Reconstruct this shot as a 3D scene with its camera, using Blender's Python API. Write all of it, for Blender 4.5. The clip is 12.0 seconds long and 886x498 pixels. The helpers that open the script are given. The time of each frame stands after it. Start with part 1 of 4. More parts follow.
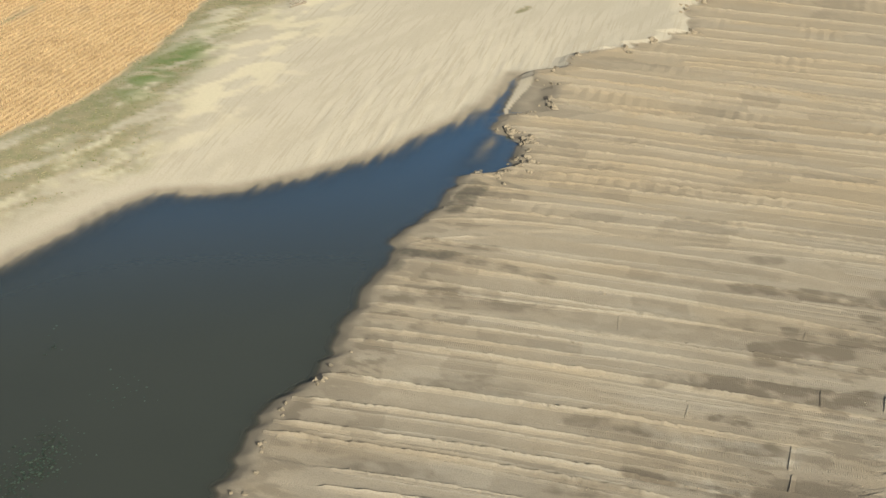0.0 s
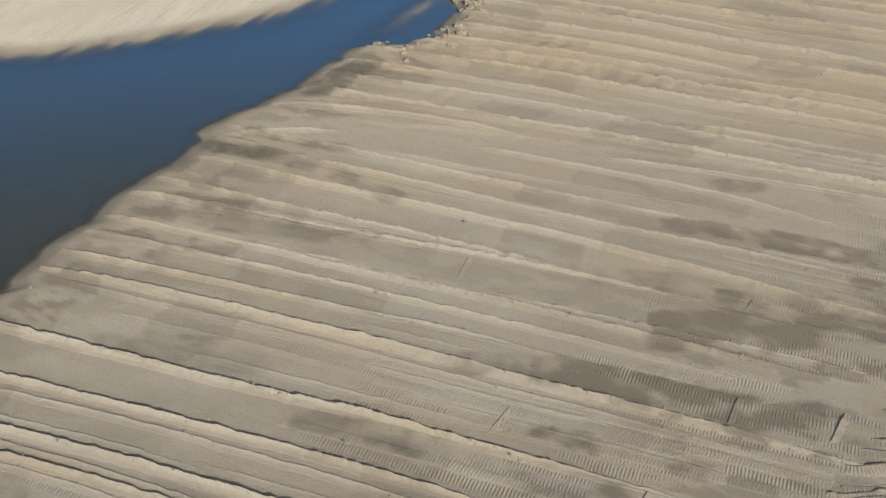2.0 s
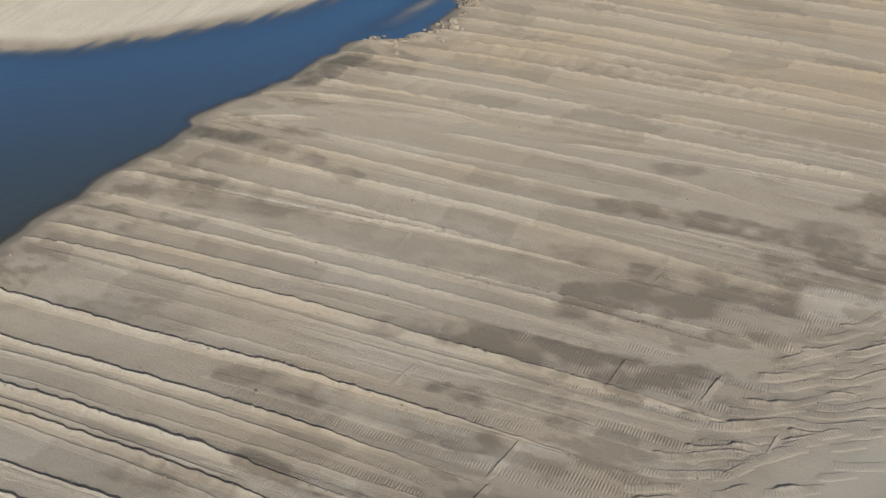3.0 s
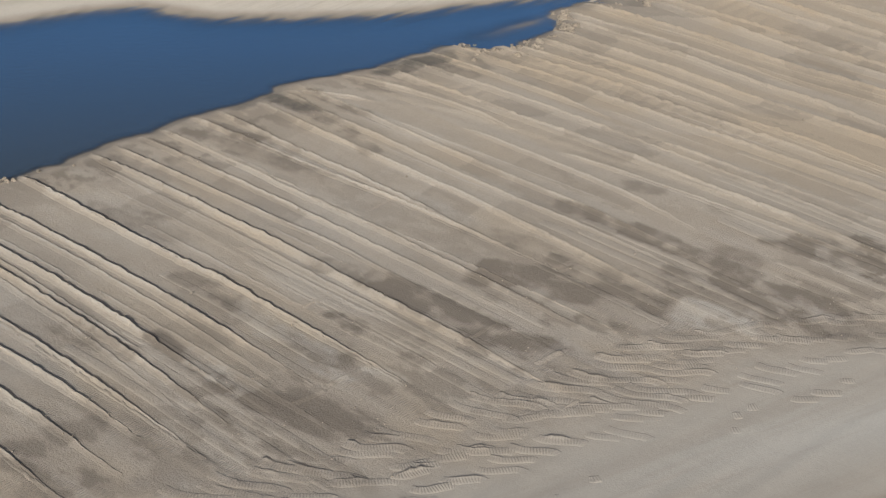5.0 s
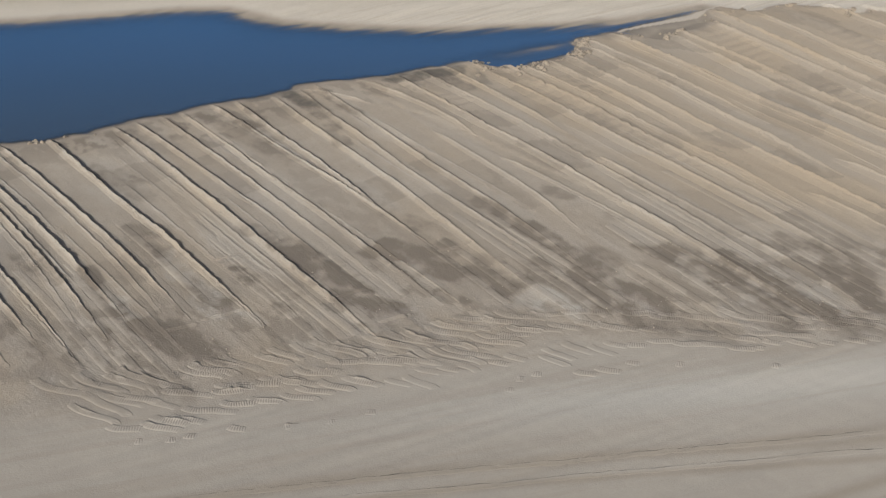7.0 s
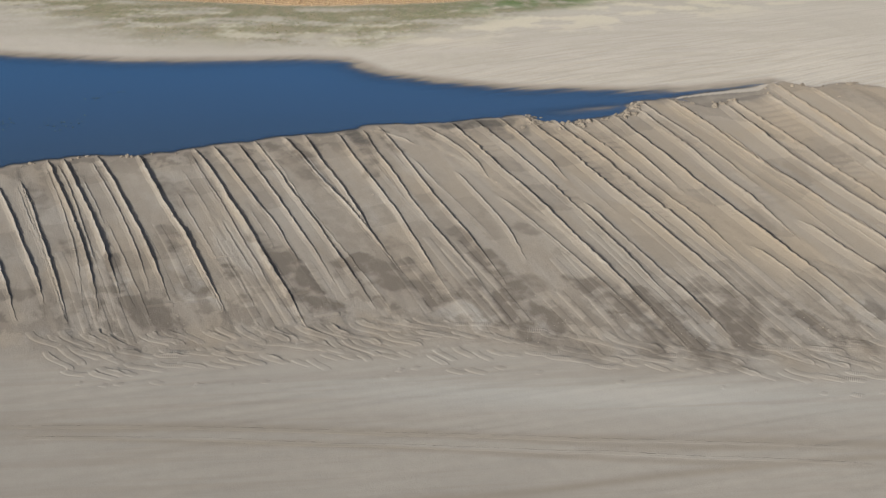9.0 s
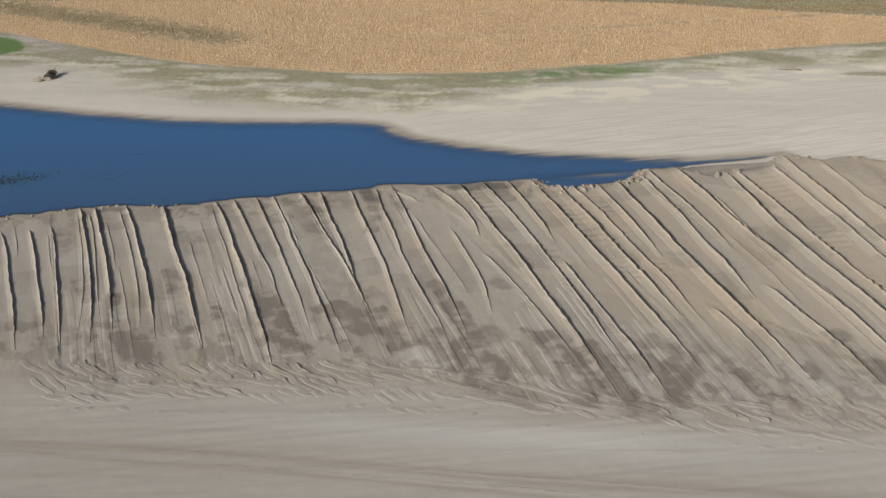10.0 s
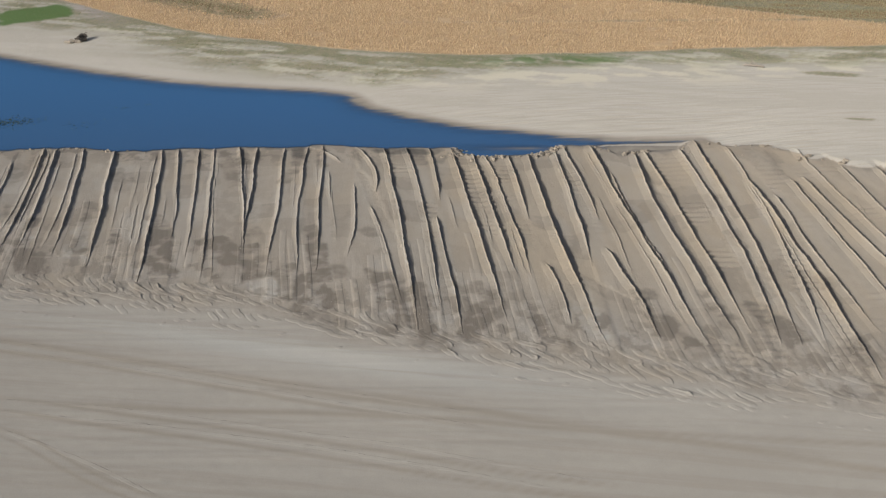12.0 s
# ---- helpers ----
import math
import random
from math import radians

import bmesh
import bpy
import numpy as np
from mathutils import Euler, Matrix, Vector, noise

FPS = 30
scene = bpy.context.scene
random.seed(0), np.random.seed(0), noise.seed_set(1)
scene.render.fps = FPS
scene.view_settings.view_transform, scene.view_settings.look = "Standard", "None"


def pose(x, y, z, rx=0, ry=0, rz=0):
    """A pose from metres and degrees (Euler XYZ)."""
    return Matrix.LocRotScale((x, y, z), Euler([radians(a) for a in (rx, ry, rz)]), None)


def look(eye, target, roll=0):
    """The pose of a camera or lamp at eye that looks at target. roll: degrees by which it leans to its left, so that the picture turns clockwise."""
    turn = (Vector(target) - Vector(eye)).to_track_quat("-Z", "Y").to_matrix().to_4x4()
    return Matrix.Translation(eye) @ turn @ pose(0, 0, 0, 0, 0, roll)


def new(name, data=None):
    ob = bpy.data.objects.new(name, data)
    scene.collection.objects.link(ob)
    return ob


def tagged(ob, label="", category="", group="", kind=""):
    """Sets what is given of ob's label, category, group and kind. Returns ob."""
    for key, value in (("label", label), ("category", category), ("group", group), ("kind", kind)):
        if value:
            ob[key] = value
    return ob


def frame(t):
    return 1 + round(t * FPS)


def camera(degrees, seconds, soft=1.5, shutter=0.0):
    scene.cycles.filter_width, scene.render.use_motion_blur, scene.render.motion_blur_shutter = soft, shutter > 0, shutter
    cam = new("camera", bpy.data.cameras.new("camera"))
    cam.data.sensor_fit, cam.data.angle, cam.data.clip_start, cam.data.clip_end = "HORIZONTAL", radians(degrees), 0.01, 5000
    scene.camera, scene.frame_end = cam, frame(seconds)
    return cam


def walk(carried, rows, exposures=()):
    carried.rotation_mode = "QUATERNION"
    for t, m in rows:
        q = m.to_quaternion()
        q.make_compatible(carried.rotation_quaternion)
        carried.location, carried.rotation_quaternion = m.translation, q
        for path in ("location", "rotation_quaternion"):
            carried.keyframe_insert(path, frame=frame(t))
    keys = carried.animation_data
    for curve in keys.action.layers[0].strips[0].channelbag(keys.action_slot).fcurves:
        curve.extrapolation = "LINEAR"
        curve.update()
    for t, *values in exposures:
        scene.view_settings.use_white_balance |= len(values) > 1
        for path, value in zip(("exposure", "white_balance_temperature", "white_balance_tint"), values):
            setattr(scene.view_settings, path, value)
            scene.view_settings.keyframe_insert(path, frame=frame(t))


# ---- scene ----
EXPOSURES = [(0.0, 0.12, 7500, 0), (0.5, 0.08, 7330, 0), (1.0, 0.04, 7050, 0), (2.0, -0.09, 6650, 4), (3.0, -0.17, 6450, 6), (5.0, -0.23, 6330, 9), (7.0, -0.26, 6330, 9), (9.5, -0.22, 6310, 8), (12.0, -0.18, 6250, 8)]
# ---- the camera and its flight ----
cam = camera(30.00, 12.0, soft=1.3)
walk(cam, [
    (0.0, look((-95.37, -4.09, 43.92), (-3.81, -4.39, 3.70), 1.43)),
    (0.5, look((-98.74, -10.03, 45.27), (-7.91, -6.22, 3.60), 2.36)),
    (0.6, look((-95.28, -10.90, 43.80), (-4.53, -6.49, 2.04), 2.45)),
    (0.7, look((-91.83, -11.77, 42.33), (-1.14, -6.75, 0.48), 2.54)),
    (0.8, look((-88.37, -12.64, 40.85), (2.24, -7.01, -1.09), 2.63)),
    (0.9, look((-84.92, -13.50, 39.38), (5.61, -7.27, -2.65), 2.72)),
    (1.0, look((-81.46, -14.37, 37.90), (8.98, -7.54, -4.21), 2.81)),
    (1.1, look((-78.01, -15.24, 36.43), (12.08, -7.87, -6.35), 2.63)),
    (1.2, look((-74.55, -16.11, 34.95), (15.17, -8.20, -8.50), 2.46)),
    (1.3, look((-71.10, -16.98, 33.48), (18.25, -8.54, -10.64), 2.28)),
    (1.4, look((-67.64, -17.84, 32.00), (21.32, -8.88, -12.77), 2.11)),
    (1.5, look((-64.19, -18.71, 30.53), (24.39, -9.22, -14.91), 1.93)),
    (2.0, look((-63.16, -23.54, 30.14), (24.91, -9.38, -15.05), 0.61)),
    (2.5, look((-65.20, -28.44, 30.94), (22.30, -10.31, -13.95), -0.83)),
    (3.0, look((-67.10, -33.42, 32.05), (19.01, -10.38, -13.27), -1.48)),
    (3.2, look((-67.84, -35.55, 32.42), (17.63, -9.70, -12.59), -1.91)),
    (4.8, look((-71.84, -55.80, 35.58), (6.09, -11.17, -8.39), 0.76)),
    (5.0, look((-72.21, -56.55, 35.71), (6.16, -12.58, -8.16), 1.81)),
    (5.5, look((-72.43, -63.00, 37.01), (3.79, -15.13, -6.57), 2.31)),
    (6.0, look((-71.83, -69.72, 37.86), (0.91, -18.23, -7.50), 2.21)),
    (6.5, look((-71.26, -76.59, 39.53), (-1.08, -20.72, -4.67), 2.16)),
    (7.0, look((-70.23, -83.69, 40.95), (-3.26, -23.36, -2.34), 1.63)),
    (7.2, look((-70.16, -85.46, 41.63), (-3.86, -24.44, -1.72), 1.77)),
    (8.8, look((-61.21, -111.95, 46.16), (-10.14, -36.57, 4.82), 0.32)),
    (9.0, look((-59.84, -114.82, 46.45), (-10.35, -37.84, 6.16), 0.17)),
    (9.5, look((-55.75, -121.59, 47.35), (-10.32, -41.09, 9.19), -0.39)),
    (10.0, look((-50.82, -129.03, 48.21), (-9.90, -45.30, 11.95), -0.50)),
    (10.5, look((-46.22, -135.42, 48.56), (-9.21, -49.62, 12.93), -0.27)),
    (11.0, look((-40.52, -141.93, 48.71), (-7.39, -55.26, 11.41), -0.40)),
    (11.5, look((-35.09, -147.52, 48.69), (-4.28, -59.31, 13.04), -0.18)),
    (12.0, look((-28.57, -153.71, 48.57), (-0.91, -64.46, 12.93), 0.15)),
], exposures=EXPOSURES)

# ---- sky and sun ----
SUN_FROM = Vector((-0.90, -0.44, 0.0)).normalized()
SUN_HEIGHT = radians(22)
sun_data = bpy.data.lights.new("sun", "SUN")
sun_data.energy, sun_data.angle, sun_data.color = 3.95, radians(0.53), (1.0, 0.97, 0.93)
sun = new("sun", sun_data)
sun_way = Vector((SUN_FROM.x * math.cos(SUN_HEIGHT), SUN_FROM.y * math.cos(SUN_HEIGHT), math.sin(SUN_HEIGHT)))
sun.matrix_world = look(sun_way * 400, (0, 0, 0))
world = bpy.data.worlds.new("sky")
scene.world = world
world.use_nodes = True
sky = world.node_tree.nodes.new("ShaderNodeTexSky")
sky.sky_type, sky.sun_disc = "NISHITA", False
sky.sun_elevation, sky.sun_rotation = SUN_HEIGHT, math.atan2(SUN_FROM.x, SUN_FROM.y)
sky.air_density, sky.dust_density, sky.ozone_density = 0.6, 3.0, 1.0
back = world.node_tree.nodes["Background"]
back.inputs["Strength"].default_value = 0.11
world.node_tree.links.new(sky.outputs["Color"], back.inputs["Color"])


# ---- plan of the place ----
def lattice(x, y, seed):
    """A repeatable random number from 0 to 1 for each whole x and y."""
    n = (x.astype(np.int64) * 374761393 + y.astype(np.int64) * 668265263 + seed * 974634777) & 0xFFFFFFFF
    n = ((n ^ (n >> 13)) * 1274126177) & 0xFFFFFFFF
    n = ((n ^ (n >> 16)) * 2246822519) & 0xFFFFFFFF
    return ((n ^ (n >> 15)) & 0xFFFF) / 65535.0


def grain(x, y, size, seed=0, octaves=1):
    """Smooth noise from 0 to 1 with features of the given size in metres."""
    x, y = np.broadcast_arrays(np.asarray(x, float) / size, np.asarray(y, float) / size)
    total, weight, part_weight = 0.0, 0.0, 1.0
    for k in range(octaves):
        i, j = np.floor(x), np.floor(y)
        fx, fy = x - i, y - j
        fx, fy = fx * fx * (3 - 2 * fx), fy * fy * (3 - 2 * fy)
        a = lattice(i, j, seed + k) * (1 - fx) + lattice(i + 1, j, seed + k) * fx
        b = lattice(i, j + 1, seed + k) * (1 - fx) + lattice(i + 1, j + 1, seed + k) * fx
        total, weight, part_weight = total + part_weight * (a * (1 - fy) + b * fy), weight + part_weight, part_weight * 0.5
        x, y = x * 2.03 + 7.1, y * 2.03 + 3.7
    return total / weight


def ramp(v, low, high):
    s = np.clip((np.asarray(v, float) - low) / (high - low), 0, 1)
    return s * s * (3 - 2 * s)


# the crest of the worked bank, as y over x, and the lake's other shore
BANK_X = (-300, -80, -40, -26.5, -20, -16.4, -14, -9, -5.5, -1.2, 1.5, 4.5, 6, 8, 10.5, 12, 13.5, 15.8, 17.2, 18.1, 18.7, 20, 25.5, 26.8, 27.6, 28.5, 31.4, 32.2, 32.9, 35.2, 38.2, 39.0, 40.9, 42.3, 43.1, 46.4, 48.3, 48.9, 50.6, 51.2, 54.0, 54.6, 58, 63, 66.6, 72.4, 136, 420)
BANK_Y = (64, 21, 9.6, 5.8, 4.5, 3.4, 2.1, 0.75, 0, -0.4, -1.65, -2.3, -2.35, -3.1, -4.6, -4.9, -5.2, -5.9, -6.6, -7.1, -9.2, -10, -10.9, -10.9, -9.3, -8.9, -10.1, -11.0, -13.6, -12.8, -13.9, -14.6, -12.2, -12.6, -15.2, -15.9, -18.2, -21.3, -21.6, -24.5, -25.8, -28.0, -27.8, -27.9, -29.8, -32, -48.8, -125)
SHORE = ((42.5, -13.0), (42.6, -10.4), (39.0, -9.4), (34.6, -8.0), (30.0, -5.4), (26.0, -2.4), (22.4, 0.2), (19.2, 3.6), (16.2, 7.4), (14.0, 10.6), (13.6, 13.6), (13.2, 15.8), (10.5, 18.0), (6.5, 20.3), (1.0, 23.3), (-4.5, 26.8), (-11.0, 32.5), (-22.0, 44.0), (-60, 84), (-300, 270))


def crest_line(x):
    """The y of the bank's crest, with its scalloped edge."""
    return np.interp(x, BANK_X, BANK_Y) + 0.9 * (grain(x, 0 * x, 2.6, 11) - 0.5) + 0.6 * (grain(x, 0 * x, 0.9, 12) - 0.5)


# the lines of the ridges that the blade left: top, middle, lower end, height, width, seed
RIDGES = []


def ridge_line(x0, y0, x1, y1, x2, y2, high, wide, seed):
    top = float(np.interp(x0, BANK_X, BANK_Y))
    if top - y0 < 6.0 and x0 > -8 or top - y0 < 2.6:
        x0, y0 = x0 + (x0 - x1) / (y0 - y1) * (top + 0.25 - y0), top + 0.25
    RIDGES.append((x0, y0, x1, y1, x2, y2, high, wide, seed))


ridge_line(-20.4, 3.6, -23.1, -9.6, -26.2, -20.9, 0.50, 0.50, 100)
ridge_line(-18.9, 4.5, -21.3, -7.3, -24.3, -20.0, 0.50, 0.50, 107)
ridge_line(-16.4, 3.8, -18.8, -9.7, -21.7, -22.1, 0.55, 0.50, 114)
ridge_line(-13.6, 2.3, -16.1, -10.5, -19.3, -25.3, 0.60, 0.55, 121)
ridge_line(-9.1, 1.1, -12.3, -14.7, -15.9, -30.5, 0.50, 0.45, 128)
ridge_line(-7.9, -1.3, -9.7, -11.6, -11.6, -21.3, 0.35, 0.40, 135)
ridge_line(-6.4, -3.1, -9.0, -15.8, -11.3, -25.9, 0.32, 0.40, 142)
ridge_line(-4.3, 0.1, -7.0, -13.3, -10.7, -30.3, 0.38, 0.40, 149)
ridge_line(-5.6, -7.8, -8.0, -20.5, -9.9, -30.7, 0.16, 0.30, 156)
ridge_line(-1.8, -0.2, -4.2, -14.3, -6.8, -27.5, 0.40, 0.40, 163)
ridge_line(-0.1, -0.6, -2.8, -11.3, -5.9, -23.2, 0.42, 0.40, 170)
ridge_line(2.3, -1.7, -0.7, -13.7, -5.8, -32.1, 0.36, 0.40, 177)
ridge_line(4.4, -2.9, -0.1, -18.7, -3.1, -31.8, 0.34, 0.40, 184)
ridge_line(5.2, -5.7, 2.8, -14.8, -1.6, -32.3, 0.34, 0.38, 191)
ridge_line(5.9, -4.6, 6.4, -5.7, 6.7, -7.4, 0.30, 0.40, 198)
ridge_line(5.1, -9.1, 4.1, -13.5, 3.0, -18.1, 0.20, 0.30, 205)
ridge_line(9.0, -4.2, 9.3, -9.0, 7.6, -16.5, 0.34, 0.42, 212)
ridge_line(6.3, -13.3, 4.9, -19.6, 1.4, -30.5, 0.24, 0.34, 215)
ridge_line(11.0, -7.5, 7.4, -25.4, 3.0, -45.5, 0.42, 0.42, 219)
ridge_line(6.3, -19.4, 5.2, -27.5, 3.4, -39.7, 0.26, 0.35, 226)
ridge_line(13.1, -8.1, 9.0, -28.7, 5.5, -43.7, 0.34, 0.40, 233)
ridge_line(15.3, -8.3, 14.0, -14.2, 12.6, -20.2, 0.34, 0.40, 240)
ridge_line(11.3, -23.3, 9.2, -32.8, 6.1, -47.0, 0.34, 0.40, 247)
ridge_line(17.1, -9.6, 13.6, -27.4, 9.9, -46.2, 0.45, 0.45, 254)
ridge_line(18.3, -13.4, 15.7, -26.5, 13.6, -37.7, 0.50, 0.50, 261)
ridge_line(19.5, -13.7, 17.1, -27.0, 14.5, -38.7, 0.36, 0.40, 268)
ridge_line(21.4, -14.4, 20.2, -19.9, 18.5, -26.6, 0.42, 0.42, 275)
ridge_line(23.7, -12.8, 19.4, -32.1, 15.5, -52.1, 0.52, 0.50, 282)
ridge_line(16.5, -35.9, 16.0, -40.5, 14.4, -47.7, 0.32, 0.40, 289)
ridge_line(27.0, -10.5, 24.4, -21.4, 20.0, -38.1, 0.45, 0.45, 296)
ridge_line(28.1, -10.8, 26.2, -20.1, 24.4, -28.6, 0.45, 0.45, 303)
ridge_line(22.5, -34.5, 21.5, -41.6, 19.6, -52.4, 0.40, 0.45, 310)
ridge_line(30.6, -11.7, 26.0, -34.8, 22.6, -54.3, 0.55, 0.50, 317)
ridge_line(30.0, -17.5, 27.0, -31.6, 24.8, -43.1, 0.30, 0.40, 324)
ridge_line(33.9, -14.6, 28.6, -35.6, 25.1, -54.1, 0.50, 0.50, 331)
ridge_line(34.6, -16.2, 30.2, -36.7, 26.4, -53.5, 0.50, 0.50, 338)
ridge_line(37.9, -17.4, 34.2, -33.9, 27.6, -55.9, 0.46, 0.48, 345)
ridge_line(41.1, -11.4, 36.0, -32.4, 29.0, -56.4, 0.55, 0.50, 352)
ridge_line(43.9, -12.1, 38.8, -32.1, 30.0, -58.7, 0.40, 0.45, 359)
ridge_line(41.2, -23.1, 37.0, -41.7, 31.6, -63.0, 0.65, 0.60, 366)
ridge_line(41.7, -27.7, 38.2, -42.2, 35.5, -56.4, 0.42, 0.45, 373)
ridge_line(44.7, -24.6, 41.9, -39.5, 38.7, -54.4, 0.42, 0.45, 380)
ridge_line(45.9, -24.5, 43.8, -38.9, 41.2, -56.5, 0.42, 0.45, 387)
ridge_line(48.1, -23.1, 45.9, -37.5, 42.8, -58.6, 0.40, 0.45, 394)
ridge_line(50.9, -22.0, 48.2, -37.4, 45.0, -59.7, 0.36, 0.40, 401)
ridge_line(53.2, -26.5, 50.5, -41.5, 47.2, -62.7, 0.36, 0.40, 408)
ridge_line(-23.3, 1.8, -25.5, -8.8, -28.6, -21.6, 0.40, 0.45, 422)
ridge_line(-25.0, 2.4, -27.1, -9.6, -29.0, -18.9, 0.42, 0.45, 429)
ridge_line(-27.2, 3.0, -29.3, -10.0, -31.2, -19.6, 0.36, 0.42, 436)
ridge_line(-29.8, 3.2, -31.9, -10.4, -33.8, -19.4, 0.36, 0.42, 443)
ridge_line(56.4, -26.4, 52.9, -43.4, 49.8, -64.9, 0.36, 0.40, 450)
ridge_line(59.8, -29.1, 56.3, -45.6, 53.8, -65.1, 0.36, 0.40, 457)
ridge_line(63.4, -31.1, 59.8, -46.7, 57.4, -65.3, 0.36, 0.40, 464)
ridge_line(67.7, -32.2, 64.1, -46.8, 62.0, -65.6, 0.36, 0.40, 471)
ridge_line(72.9, -33.8, 69.3, -48.0, 67.2, -65.9, 0.36, 0.40, 478)


# where the sand is still damp or has dried pale: from, to, half width, strength
DAMP, PALE = [], []


def damp_patch(*shape):
    DAMP.append(shape)


def pale_patch(*shape):
    PALE.append(shape)


damp_patch(3.4, -2.6, 2.9, -6.1, 0.70, 1.0)
damp_patch(2.8, -6.6, 0.2, -11.0, 0.55, 0.8)
damp_patch(11.2, -5.2, 15.6, -6.9, 0.80, 1.0)
damp_patch(5.4, -3.4, 4.8, -7.9, 0.40, 0.7)
damp_patch(14.2, -7.2, 13.6, -10.5, 0.50, 0.7)
damp_patch(-13.4, -5.3, -13.3, -7.8, 0.53, 0.6)
damp_patch(-24.1, -10.3, -24.4, -14.0, 0.62, 0.8)
damp_patch(-22.5, -13.9, -24.1, -19.4, 0.43, 1.0)
damp_patch(-17.4, -11.6, -17.9, -15.1, 0.62, 0.8)
damp_patch(-19.3, -19.5, -19.4, -22.1, 0.56, 0.8)
damp_patch(-16.1, -19.2, -17.2, -24.4, 0.42, 1.0)
damp_patch(-12.3, -19.7, -13.2, -26.4, 0.91, 1.0)
damp_patch(-12.5, -16.2, -12.1, -18.7, 0.67, 0.7)
damp_patch(-8.5, -23.3, -8.0, -26.8, 1.40, 1.0)
damp_patch(-13.9, -26.2, -13.1, -28.5, 0.79, 0.8)
damp_patch(-8.5, -25.3, -6.5, -31.3, 1.15, 1.0)
damp_patch(-0.1, -23.2, -0.5, -27.4, 0.59, 0.7)
damp_patch(-0.5, -27.4, -1.7, -34.1, 0.79, 1.0)
damp_patch(-4.2, -30.8, -3.7, -33.5, 1.21, 0.8)
damp_patch(4.2, -25.0, 4.7, -26.6, 0.62, 0.7)
damp_patch(4.2, -29.8, 4.5, -31.2, 0.50, 0.7)
damp_patch(3.1, -34.4, 2.6, -38.8, 0.94, 1.0)
damp_patch(0.2, -32.4, 0.1, -34.0, 0.51, 0.6)
damp_patch(4.8, -37.8, 3.4, -45.3, 1.08, 1.0)
damp_patch(-1.6, -36.0, -2.7, -39.8, 0.80, 0.9)
damp_patch(-4.4, -33.9, -5.1, -36.7, 0.65, 0.7)
damp_patch(9.5, -40.4, 9.5, -43.4, 1.34, 0.8)
damp_patch(8.6, -43.9, 6.1, -47.8, 0.93, 1.0)
damp_patch(1.4, -44.0, 3.4, -49.3, 1.36, 0.8)
damp_patch(-5.0, -20.5, -4.9, -22.9, 0.79, 0.6)
damp_patch(-2.1, -4.0, -2.6, -7.4, 0.70, 0.7)
damp_patch(-4.3, -38.3, -2.4, -43.6, 1.21, 0.6)
damp_patch(-23.8, -20.5, -23.9, -24.4, 0.87, 0.8)
damp_patch(-28.3, -15.4, -28.7, -19.0, 0.55, 0.6)
damp_patch(-26.0, -20.1, -25.8, -22.2, 0.58, 0.6)
damp_patch(21.7, -44.4, 20.6, -51.6, 0.85, 0.9)
damp_patch(26.2, -45.3, 25.9, -50.2, 0.71, 0.8)
damp_patch(28.7, -48.9, 29.5, -55.5, 0.89, 0.9)
damp_patch(9.2, -38.7, 9.5, -44.9, 1.13, 0.7)
damp_patch(3.9, -37.0, 2.6, -44.3, 0.65, 0.8)
damp_patch(20.8, -51.2, 21.4, -55.4, 0.75, 0.6)
damp_patch(32.7, -56.5, 32.6, -61.3, 0.77, 0.7)
damp_patch(11.9, -45.7, 12.6, -51.1, 0.76, 0.5)
damp_patch(-5.9, -25.8, -5.5, -30.9, 0.85, 0.7)
damp_patch(-22.8, -0.5, -23.9, -4.9, 0.52, 0.5)
damp_patch(-14.2, -3.1, -14.3, -8.6, 0.61, 0.5)
damp_patch(-8.8, -0.6, -7.2, -2.8, 0.33, 0.5)
damp_patch(-3.6, -1.3, -4.3, -10.9, 0.62, 0.5)
pale_patch(-18.7, -16.6, -19.5, -20.6, 0.66, 0.8)
pale_patch(-23.2, -16.9, -23.9, -20.8, 0.50, 0.7)
pale_patch(-6.4, -32.9, -5.8, -35.7, 0.99, 0.8)
pale_patch(-3.0, -36.0, -3.2, -38.2, 0.71, 0.7)
pale_patch(5.5, -43.3, 4.9, -46.3, 0.85, 0.8)
pale_patch(-20.0, -22.8, -19.0, -25.0, 0.55, 0.6)
pale_patch(-18.4, -15.9, -20.2, -22.5, 0.72, 0.8)
pale_patch(-22.6, -15.3, -23.9, -20.1, 0.58, 0.7)
pale_patch(18.3, -37.4, 15.3, -50.9, 0.87, 0.7)
pale_patch(35.8, -46.6, 34.0, -54.9, 0.56, 0.7)
pale_patch(-4.9, -44.6, -0.5, -50.6, 0.37, 0.6)


MUD = ((10.6, -5.0, 16.0, -7.0, 0.75, 0.9), (3.5, -2.0, 2.9, -5.4, 0.55, 0.9), (0.6, -1.2, 3.4, -2.1, 0.3, 0.6), (16.6, -8.0, 15.6, -10.0, 0.4, 0.5))


